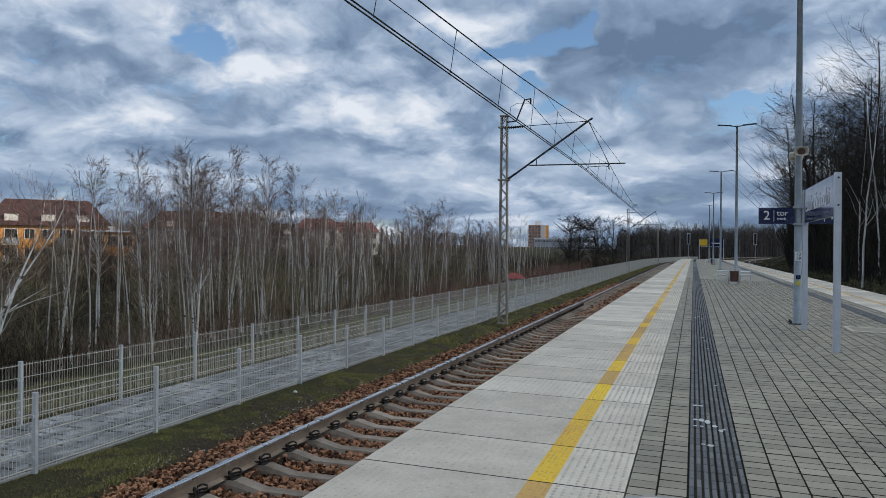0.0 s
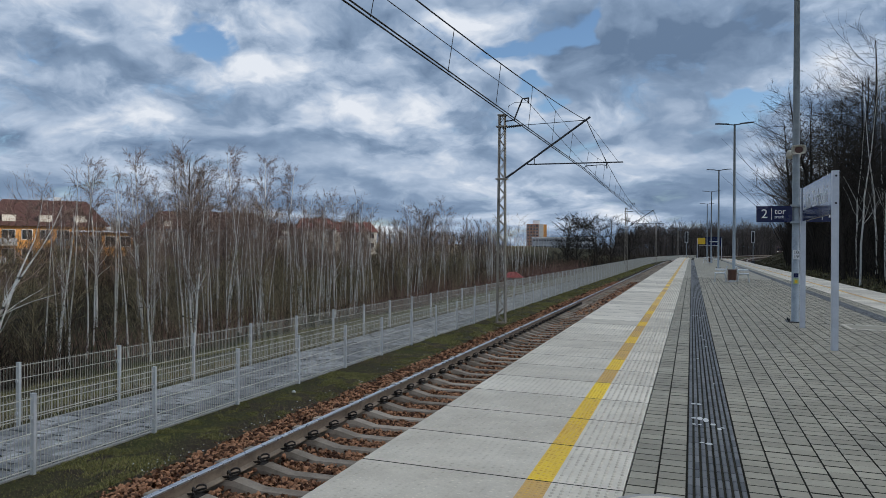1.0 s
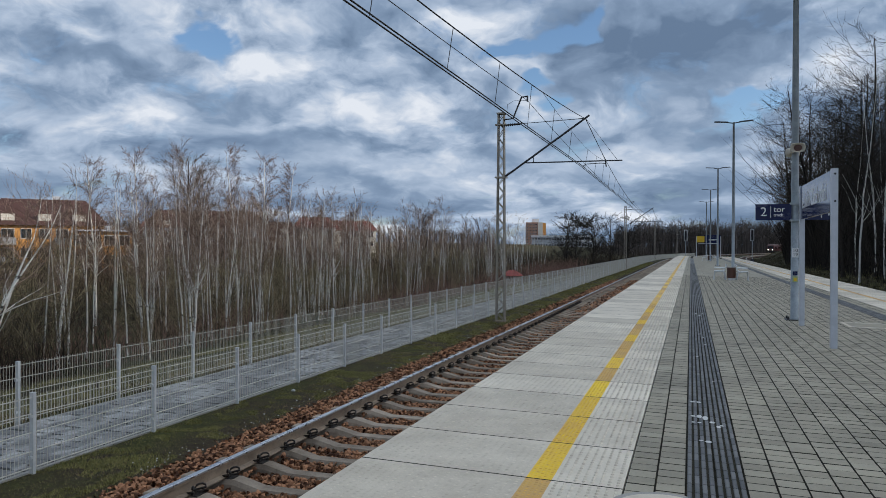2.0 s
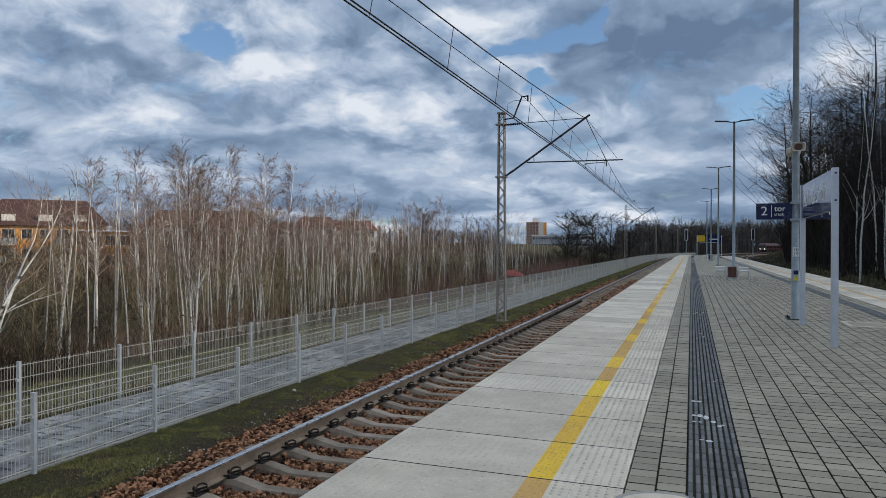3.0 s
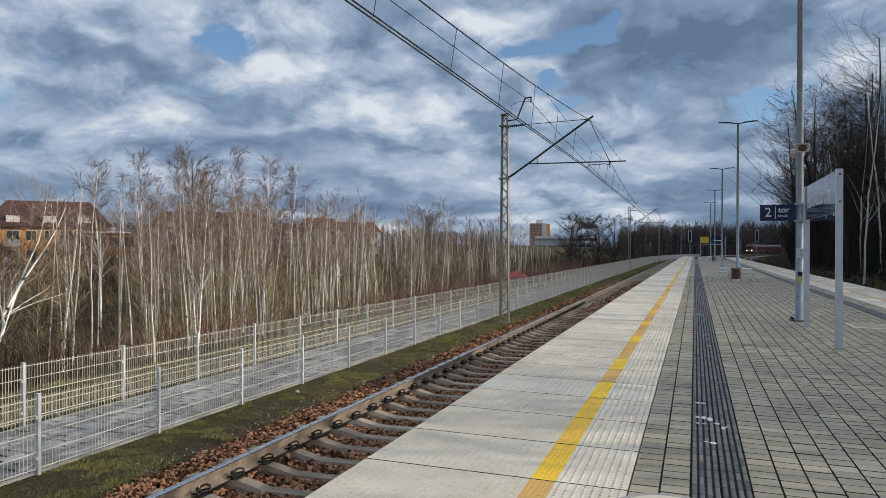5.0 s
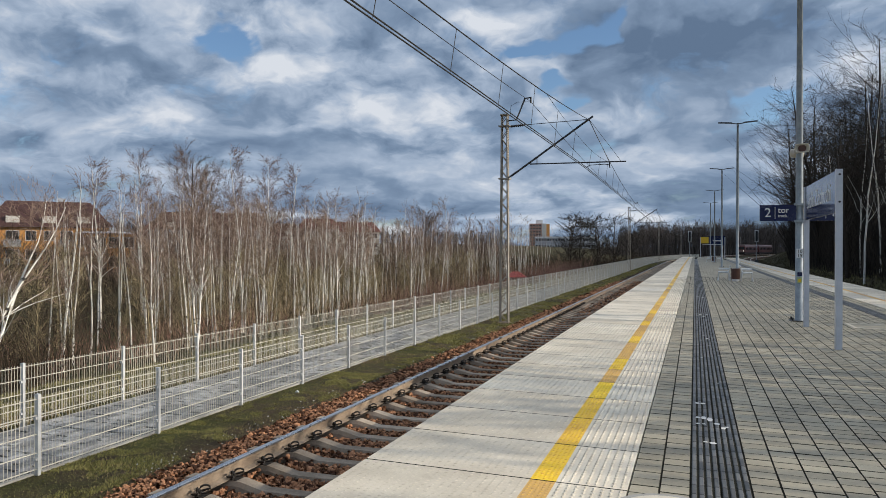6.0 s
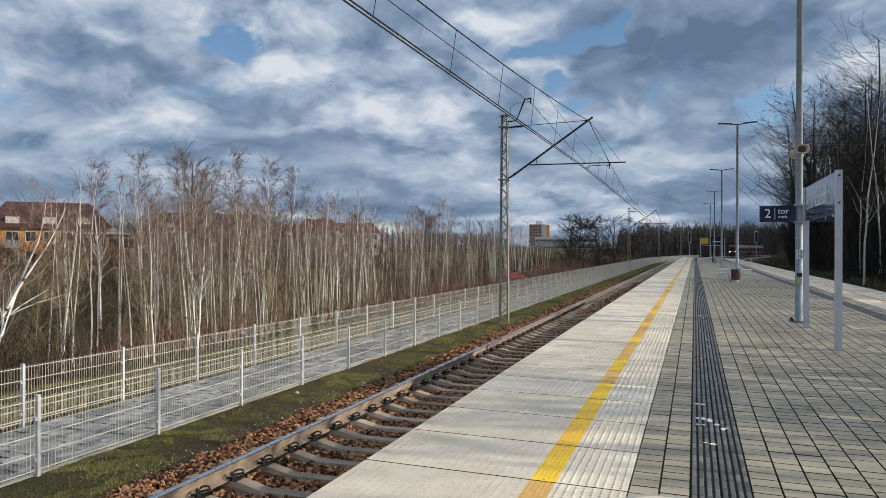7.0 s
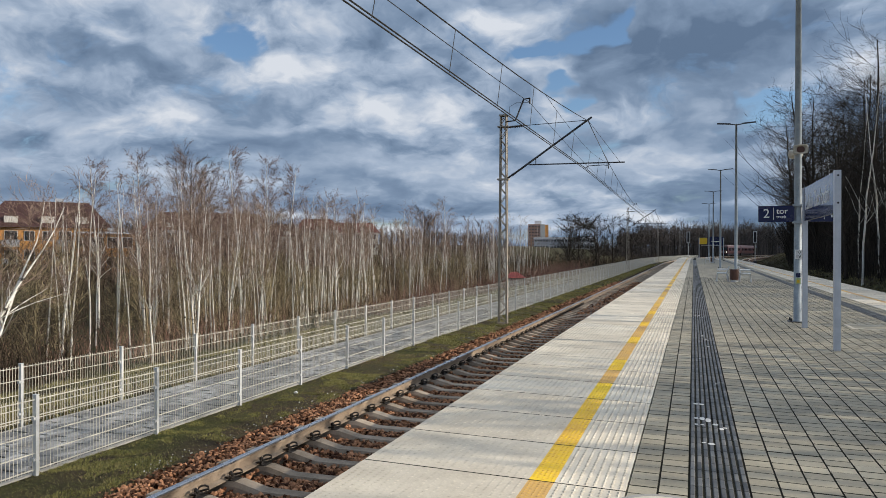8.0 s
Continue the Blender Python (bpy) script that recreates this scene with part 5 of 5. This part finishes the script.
def left_wood():
    rng = random.Random(21)
    kinds = []
    for i in range(5):
        kinds.append((make_tree("birch_tree", "slender bare birch with white bark", M_BIRCH, M_TWIGB, "birches of the wood", seed=100 + i, height=10.5, r=0.075, start=0.3, prim=46, sec=7, ter=5,
                                spread=0.55, reach=0.27, droop=0.12, twig=0.0065, lean=(rng.uniform(-.06, .06), rng.uniform(-.06, .06))), []))
    for i in range(3):
        kinds.append((make_tree("young_tree", "thin bare brown tree", M_BARK, M_TWIG, "young trees of the wood", seed=200 + i, height=8.6, r=0.06, start=0.18, prim=34, sec=6, ter=5,
                                spread=0.6, reach=0.28, droop=0.0, twig=0.006), []))
    for i in range(2):
        kinds.append((make_tree("bare_bush", "many-stemmed leafless bush with olive-brown twigs", M_OLIVE, M_OLIVE, "bushes of the wood", seed=300 + i, height=4.4, r=0.04, start=0.03, prim=30, sec=8, ter=4,
                                spread=0.5, reach=0.6, droop=0.02, twig=0.0055), []))
    light = []
    for i in range(3):
        light.append((make_tree("birch_tree", "slender bare birch with white bark", M_BIRCH, M_TWIGB, "birches of the wood", seed=120 + i, height=10.5, r=0.085, start=0.25, prim=30, sec=5, ter=3,
                                spread=0.55, reach=0.24, droop=0.10, twig=0.010), []))
    for i in range(2):
        light.append((make_tree("young_tree", "thin bare brown tree", M_BARK, M_TWIG, "young trees of the wood", seed=220 + i, height=8.6, r=0.065, start=0.2, prim=28, sec=5, ter=3,
                                spread=0.6, reach=0.28, twig=0.010), []))
    y = 8.0
    while y < 165:
        for row in range(7):
            x = -21.0 - row * 5.2 + rng.uniform(-2.4, 2.4)
            if rng.random() < (0.92 if y < 100 else 0.7):
                yy = y + rng.uniform(-2.2, 2.2)
                turn = math.degrees(math.atan2(x, yy))
                if abs(turn + 19) > 34 or turn > -13.0 or (turn < -40.5 and rng.random() < (0.82 if row else 0.45)):
                    continue
                k = rng.choices((0, 1, 2, 3, 4, 5, 6, 7, 8, 9), (5, 5, 5, 5, 5, 3, 3, 3, 4, 4) if row < 2 else (5, 5, 5, 5, 5, 4, 4, 4, 1, 1))[0]
                size = rng.uniform(0.72, 1.12) * (0.9 if y > 70 else 1.0)
                size = low_front(x, yy, size, rng)
                if row > 2 or yy > 62:
                    light[k % 5][1].append((x, yy, rng.uniform(0, 360), size))
                else:
                    kinds[k][1].append((x, yy, rng.uniform(0, 360), size))
        y += 3.1 if y < 70 else 4.2
    thin = [make_tree("birch_sapling", "thin white birch stem with few twigs", M_BIRCH, M_TWIGB, "birch saplings of the wood", seed=150 + i, height=9.4, r=0.052, start=0.4, prim=16, sec=4, ter=2, crooked=0.025,
                      spread=0.5, reach=0.2, droop=0.06, twig=0.0065, lean=(rng.uniform(-.05, .05), rng.uniform(-.05, .05))) for i in range(3)]
    spots = [[], [], []]
    for i in range(62):
        yy = rng.uniform(14, 115) if i % 3 else rng.uniform(20, 60)
        cx = -20.5 - rng.random() ** 1.4 * 26
        for j in range(rng.choice((2, 3, 4, 5, 6))):
            x2, y2 = cx + rng.gauss(0, 0.9), yy + rng.gauss(0, 0.9)
            turn = math.degrees(math.atan2(x2, y2))
            if abs(turn + 19) < 34 and not (turn < -40.5 and rng.random() < 0.72):
                spots[j % 3].append((x2, y2, rng.uniform(0, 360), low_front(x2, y2, rng.uniform(0.65, 1.12), rng) * 1.05))
    # stems in groups along the front of the wood
    for i in range(26):
        cx, cy = -20.2 - 4.5 * rng.random(), 20.0 + i * 1.3
        for j in range(rng.choice((1, 2, 3, 3))):
            spots[(i + j) % 3].append((cx + rng.gauss(0, 0.5), cy + rng.gauss(0, 0.5), rng.uniform(0, 360), rng.uniform(0.55, 0.85)))
    for ob, sp in zip(thin, spots):
        place(ob, sp)
    for i in range(34):
        kinds[8 + i % 2][1].append((-19.5 - rng.random() * 4.5, 15 + i * 1.6 + rng.uniform(-1, 1), rng.uniform(0, 360), rng.uniform(0.5, 0.9)))
    for ob, spots in kinds + light:
        place(ob, spots)
    # taller trees that stand out
    big = make_tree("round_crowned_tree", "tall bare tree with a round upright crown", M_BARK, M_TWIG, "tall trees of the wood", seed=404, height=12.6, r=0.15, start=0.36, prim=56, sec=10, ter=8, spread=0.74, reach=0.33, twig=0.008, crooked=0.018)
    place(big, [(-35.4, 45.5, 0, 0.92), (-41, 66, 120, 0.72), (-38.5, 104, 40, 0.84)])
    tall = make_tree("birch_tree", "tall bare birch with reddish twigs", M_BIRCH, M_TWIGR, "tall trees of the wood", seed=402, height=12.5, r=0.105, start=0.3, prim=50, sec=9, ter=8, spread=0.70, reach=0.20, droop=0.09, twig=0.0065, crooked=0.02)
    place(tall, [(-33.2, 48.5, 0, 1.0), (-32.5, 51.6, 80, 0.96), (-32.4, 54.4, 150, 0.92), (-34.6, 39.4, 300, 0.88), (-33.8, 35.0, 60, 0.80),
                 (-41, 84, 20, 0.72), (-33, 68, 110, 0.68), (-34, 96, 250, 0.78)])
    # the leaning pale pair at the wood's edge
    ln = make_tree("leaning_tree", "pale bare tree leaning over", M_BIRCH, M_TWIGB, "leaning trees", seed=403, height=9.2, r=0.085, start=0.25, prim=22, sec=6, ter=5, spread=0.7, reach=0.36, droop=0.10, lean=(0.42, 0.30), twig=0.006, crooked=0.06)
    place(ln, [(-19.3, 15.0, 0, 0.74), (-19.9, 15.3, -30, 0.72), (-20.6, 14.6, 24, 0.66)])


left_wood()


def sprigs(name, label, mat, boxes, seed, category="undergrowth", clear=0.110, edge=9.0):
    """Dense thin stems; boxes: x range, y range, how many, height range, how thick."""
    rng = random.Random(seed)
    s = Shape()
    for x0, x1, y0, y1, n, h0, h1, r in boxes:
        for _ in range(n):
            x, y = rng.uniform(x0, x1), rng.uniform(y0, y1)
            if x > 10 and x < clear * y or x < -edge * y:
                continue
            x += bend(y)
            z = land(x, y) - 0.05
            h = rng.uniform(h0, h1) * (0.6 + 0.8 * max(0, 0.5 + noise.noise((x * 0.15, y * 0.15, seed))))
            a, b = rng.gauss(0, 0.22), rng.gauss(0, 0.22)
            p0, p1, p2 = Vector((x, y, z)), Vector((x + a * h * 0.5, y + b * h * 0.5, z + h * 0.55)), Vector((x + a * h * 1.3, y + b * h * 1.3, z + h))
            s.tube([p0, p1, p2], [r, r * 0.7, r * 0.2], 3, 0, caps=False)
            for k in range(1 if r > 0.02 else 2):
                q = p0.lerp(p1, rng.uniform(0.5, 1)) if k else p1.lerp(p2, rng.uniform(0, 0.6))
                s.tube([q, q + Vector((rng.gauss(0, 0.25), rng.gauss(0, 0.25), 0.35)) * h * 0.6], [r * 0.6, r * 0.2], 3, 0, caps=False)
    return tagged(part(name, s, mat), label, category, kind="stuff")


sprigs("undergrowth", "dry brown undergrowth beneath the birches", M_BRUSH, ((-34, -17.5, 17, 60, 3400, 0.5, 1.9, 0.009), (-50, -17.5, 55, 130, 3000, 1.0, 3.2, 0.012), (-60, -34, 15, 60, 3000, 1.5, 4.0, 0.014), (-40, -24, 20, 90, 3000, 1.2, 3.6, 0.010)), 31, edge=0.88)
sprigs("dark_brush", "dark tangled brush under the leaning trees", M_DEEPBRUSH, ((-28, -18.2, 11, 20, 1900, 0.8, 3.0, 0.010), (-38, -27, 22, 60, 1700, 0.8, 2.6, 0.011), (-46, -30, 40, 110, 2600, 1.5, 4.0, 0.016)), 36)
sprigs("red_brush", "low reddish brown brush behind the fence", M_REDBRUSH, ((-21, -15.5, 38, 62, 900, 0.6, 1.6, 0.008), (-22, -14.5, 62, 115, 1800, 0.8, 2.2, 0.014), (-23, -19, 18, 34, 500, 0.8, 1.8, 0.007)), 35)
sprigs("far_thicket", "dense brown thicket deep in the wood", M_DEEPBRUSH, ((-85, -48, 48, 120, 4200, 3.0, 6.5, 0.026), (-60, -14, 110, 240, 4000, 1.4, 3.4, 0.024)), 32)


def right_wood():
    rng = random.Random(44)
    kinds = []
    for i in range(3):
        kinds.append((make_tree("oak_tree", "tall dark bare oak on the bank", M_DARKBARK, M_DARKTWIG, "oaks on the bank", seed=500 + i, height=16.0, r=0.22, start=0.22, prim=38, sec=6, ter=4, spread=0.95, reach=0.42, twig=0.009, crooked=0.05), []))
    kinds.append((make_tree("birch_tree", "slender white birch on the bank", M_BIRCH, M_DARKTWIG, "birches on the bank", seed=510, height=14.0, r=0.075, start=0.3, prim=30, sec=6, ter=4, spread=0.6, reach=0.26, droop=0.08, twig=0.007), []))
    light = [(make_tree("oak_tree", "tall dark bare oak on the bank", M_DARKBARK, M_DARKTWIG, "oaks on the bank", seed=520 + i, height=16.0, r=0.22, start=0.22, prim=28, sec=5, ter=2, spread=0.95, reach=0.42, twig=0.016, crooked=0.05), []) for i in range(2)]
    y = 22.0
    while y < 150:
        for row in range(4):
            x = 13.6 + row * 5.5 + rng.uniform(-1.2, 1.8)
            yy = y + rng.uniform(-2, 2)
            if yy < 48 and row < 1 or yy < 62 and rng.random() < 0.55 or x < 0.112 * yy:
                continue
            (light[rng.choice((0, 1))] if row > 1 else kinds[rng.choice((0, 1, 2, 0, 1, 2, 3))])[1].append((x, yy, rng.uniform(0, 360), rng.uniform(0.85, 1.2) * (0.8 if yy < 60 else (1.08 if yy < 95 else 1.25))))
        y += 6.0
    # unseen oaks beside the view, added for the shade they cast
    for x, yy in ((20, -14), (27, -4), (30, 24), (25, 33), (22, 40), (27, 47), (31, 14), (19.5, 52)):
        kinds[rng.choice((0, 1, 2))][1].append((x, yy, rng.uniform(0, 360), rng.uniform(0.85, 1.05)))
    for x, yy in ((13.6, 62), (14.0, 66.5), (13.8, 73)):
        kinds[3][1].append((x, yy, rng.uniform(0, 360), 1.1))
    for ob, spots in kinds + light:
        place(ob, spots)


right_wood()
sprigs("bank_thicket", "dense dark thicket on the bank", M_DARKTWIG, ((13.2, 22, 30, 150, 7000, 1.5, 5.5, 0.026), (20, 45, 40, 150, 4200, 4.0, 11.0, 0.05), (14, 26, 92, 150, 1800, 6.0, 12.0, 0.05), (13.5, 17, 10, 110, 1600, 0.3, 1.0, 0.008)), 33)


# out of view; stems added in clumps to throw bands of shade on the platform
sprigs("bank_saplings", "unseen close-grown slender dark trees on the bank, shading the platform", M_DARKTWIG, ((14.6, 18.5, 7.0, 8.0, 10, 5.5, 7.5, 0.08), (14.6, 18.5, 9.8, 11.4, 34, 6, 8, 0.09), (14.6, 18.5, 12.6, 14.8, 44, 6, 8, 0.09),
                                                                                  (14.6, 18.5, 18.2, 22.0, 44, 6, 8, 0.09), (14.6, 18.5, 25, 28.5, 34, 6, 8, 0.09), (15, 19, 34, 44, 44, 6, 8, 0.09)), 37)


def far_woods():
    """Woods on the rise beyond the curve, and on the left behind the town."""
    rng = random.Random(71)
    s = Shape()
    for i in range(1700):
        turn = rng.uniform(-5.5, 12.0)
        dist = rng.uniform(380, 520)
        x, y = math.sin(radians(turn)) * dist, math.cos(radians(turn)) * dist
        h = rng.uniform(9, 15) * (1.0 if turn > -4 else 0.75)
        z = 0.0
        s.tube([(x, y, z - 3), (x, y, z + h)], [0.15, 0.04], 3, 0, caps=False)
        for k in range(26):
            f = rng.uniform(0.25, 1.0)
            p = Vector((x, y, z + h * f))
            d = Vector((rng.gauss(0, 0.6), rng.gauss(0, 0.6), 1)).normalized() * rng.uniform(1.5, 4.5)
            s.tube([p, p + d], [0.06, 0.02], 3, 0, caps=False)
    for i in range(2600):
        turn, dist = rng.uniform(-7.0, 12.0), rng.uniform(370, 480)
        x, y = math.sin(radians(turn)) * dist, math.cos(radians(turn)) * dist
        s.tube([(x, y, -3), (x + rng.gauss(0, 0.8), y, rng.uniform(2, 6))], [0.22, 0.05], 3, 0, caps=False)
    tagged(part("far_wood", s, M_FARWOOD), "bare grey-brown wood beyond the curve", "wood", kind="stuff")
    s = Shape()
    for i in range(900):
        turn, dist = rng.uniform(-55, -14.5), rng.uniform(240, 420)
        x, y = math.sin(radians(turn)) * dist, math.cos(radians(turn)) * dist
        h, z = rng.uniform(6, 10), land(x, min(y, 430)) - 1
        s.tube([(x, y, z), (x, y, z + h)], [0.18, 0.05], 3, 0, caps=False)
        for k in range(12):
            p = Vector((x, y, z + h * rng.uniform(0.25, 1.0)))
            d = Vector((rng.gauss(0, 0.6), rng.gauss(0, 0.6), 1)).normalized() * rng.uniform(1.5, 3.5)
            s.tube([p, p + d], [0.08, 0.02], 3, 0, caps=False)
    tagged(part("town_trees", s, M_FARWOOD), "bare trees among the far houses", "wood", kind="stuff")
    oak = make_tree("dark_tree", "dark round bare tree beside the line", M_DARKBARK, M_DARKTWIG, "dark trees by the line", seed=601, height=11, r=0.2, start=0.15, prim=40, sec=7, ter=4, spread=0.9, reach=0.45, twig=0.022)
    place(oak, [(-19, 128, 0, 0.9), (-22, 136, 90, 0.95), (-17.5, 142, 200, 0.95), (-24, 150, 30, 1.0), (-16, 158, 140, 1.0), (-20, 166, 250, 1.0), (-14, 176, 20, 1.0)])


far_woods()


# ---- grass ----
def grass(name, label, mat, boxes, seed, bare=-0.18):
    """Blades in patches: tufts where two noises are high, bare soil and moss where they are low."""
    rng = random.Random(seed)
    s = Shape()
    for x0, x1, y0, y1, n, h, w in boxes:
        for _ in range(n):
            x, y = rng.uniform(x0, x1), rng.uniform(y0, y1)
            lush = noise.noise((x * 0.8, y * 0.8, seed)) + 0.7 * noise.noise((x * 3.1, y * 3.1, seed + 5))
            if lush < bare and rng.random() < 0.85:
                continue
            u = x + bend(y)
            z = land(u, y) - 0.005
            t, l = rng.uniform(0, 6.283), h * rng.uniform(0.5, 1.2) * (0.75 + 0.6 * max(-0.4, lush))
            c, q = math.cos(t), math.sin(t)
            lean = rng.uniform(0.2, 1.1) * l
            s.add([(u - c * w, y - q * w, z), (u + c * w, y + q * w, z), (u - q * lean, y + c * lean, z + l)], [(0, 1, 2)])
    return tagged(part(name, s, mat), label, "grass", kind="stuff")


grass("grass", "short patchy green grass beside the ballast", M_GRASS, ((-7.15, -6.05, 5, 18, 90000, 0.034, 0.005), (-6.2, -5.75, 5, 30, 9000, 0.03, 0.005), (-7.15, -5.95, 18, 45, 50000, 0.05, 0.009), (-7.15, -5.9, 45, 130, 16000, 0.09, 0.03)), 61, 0.0)
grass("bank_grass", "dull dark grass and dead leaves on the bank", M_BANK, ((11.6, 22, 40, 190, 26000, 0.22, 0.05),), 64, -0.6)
grass("straw", "withered straw-coloured blades among the grass", M_STRAW, ((-7.15, -5.9, 5, 20, 9000, 0.04, 0.004), (-7.15, -5.9, 20, 45, 4000, 0.05, 0.008), (-10.2, -9.25, 8, 60, 14000, 0.16, 0.007)), 63, 0.15)
grass("dry_grass", "long yellowish grass behind the fence", M_DRYGRASS, ((-18, -9.3, 8, 40, 60000, 0.13, 0.008), (-15, -9.3, 40, 110, 18000, 0.2, 0.025), (11.4, 17, 20, 110, 12000, 0.18, 0.02)), 62, -0.5)


def pale_stones():
    """Scattered pale stones and litter where the grass meets the ballast."""
    rng = random.Random(13)
    s = Shape()
    for _ in range(130):
        y = 7 + rng.random() ** 1.5 * 18
        x, r = rng.gauss(-6.10, 0.09), rng.uniform(0.006, 0.016)
        z = land(x, y) + 0.01
        s.add([(x - r, y, z), (x, y - r, z), (x + r, y, z + r * .3), (x, y + r, z), (x, y, z + r)], [(0, 1, 4), (1, 2, 4), (2, 3, 4), (3, 0, 4)])
    tagged(part("pale_stones", s, M_GUIDE_CHIP), "scattered small pale stones beside the ballast", "stones", kind="stuff")
    paper = thing("litter", "crumpled white litter lying in the grass", "litter", at=pose(-6.75, 11.6, land(-6.75, 11.6) + 0.005))
    part("scrap", Shape().tube([(-0.035, 0, 0.008), (0, 0.012, 0.022), (0.04, 0, 0.01)], [0.01, 0.024, 0.012], 6), M_WHITE, paper)


pale_stones()


# ---- train ----
def rail_car(front):
    ob = thing("rail_car", "red railcar with a pale roof approaching on the curve", "train", "cars of the train")
    part("body", Shape().box(-1.45, 1.45, -12.6, 12.6, 1.0, 3.3, bevel=0.2), M_TRAINRED, ob)
    part("roof", Shape().box(-1.35, 1.35, -12.5, 12.5, 3.3, 3.95, bevel=0.35), M_TRAINROOF, ob)
    part("underframe", Shape().box(-1.2, 1.2, -12.0, 12.0, 0.45, 1.0), M_BLACK, ob)
    for y in (-8.5, 8.5):
        bogie = part("bogie", Shape().box(-1.1, 1.1, y - 1.6, y + 1.6, 0.3, 0.75), M_BLACK, ob)
        for dy in (-1.2, 1.2):
            for x in (-0.75, 0.75):
                part("wheel", Shape().tube([(x - 0.07, y + dy, 0.46), (x + 0.07, y + dy, 0.46)], 0.46, 16), M_CLIP, bogie)
    for sx in (-1, 1):
        for i in range(9):
            y = -10.4 + i * 2.6
            part("window", Shape().box(sx * 1.45 - 0.02, sx * 1.45 + 0.02, y - 0.9, y + 0.9, 2.0, 2.85), M_PANE, ob)
    if front:
        part("windscreen", Shape().box(-1.2, 1.2, -12.64, -12.58, 2.1, 3.1), M_PANE, ob)
        part("front_panel", Shape().box(-1.3, 1.3, -12.63, -12.58, 1.2, 1.9), M_TRAINROOF, ob, "pale front panel")
        glow = Nodes("headlight_glow")
        glow.put(glow.bsdf.inputs["Emission Color"], (1.0, 0.93, 0.75, 1))
        glow.bsdf.inputs["Emission Strength"].default_value = 4.0
        m = glow.done((0.9, 0.9, 0.85), 0.3)
        for x, z in ((-0.95, 1.55), (0.95, 1.55)):
            part("headlight", Shape().tube([(x, -12.62, z), (x, -12.68, z)], 0.17, 12), m, ob, "lit headlight")
    return ob


cars = [rail_car(True), rail_car(False)]


def on_line(y):
    """Pose of a rail car whose middle is at y on the left-hand track, its front towards the platform."""
    a = math.atan((y - CURVE_Y) / CURVE_R) if y > CURVE_Y else 0.0
    return pose(TRACK_L + bend(y), y, RAIL_TOP, 0, 0, -math.degrees(a))


# ---- what moves ----
def motions():
    walk(clouds, [(0.0, pose(0, 0, 0)), (8.0, pose(DRIFT[0] * 8, DRIFT[1] * 8, 0))])
    for i, car in enumerate(cars):
        rows = [(t, on_line(389.0 - 15.0 * t + 12.6 + 25.6 * i)) for t in (0.0, 1.0, 2.0, 3.0, 4.0, 5.0, 6.0, 7.0, 8.0)]
        walk(car, rows)


motions()
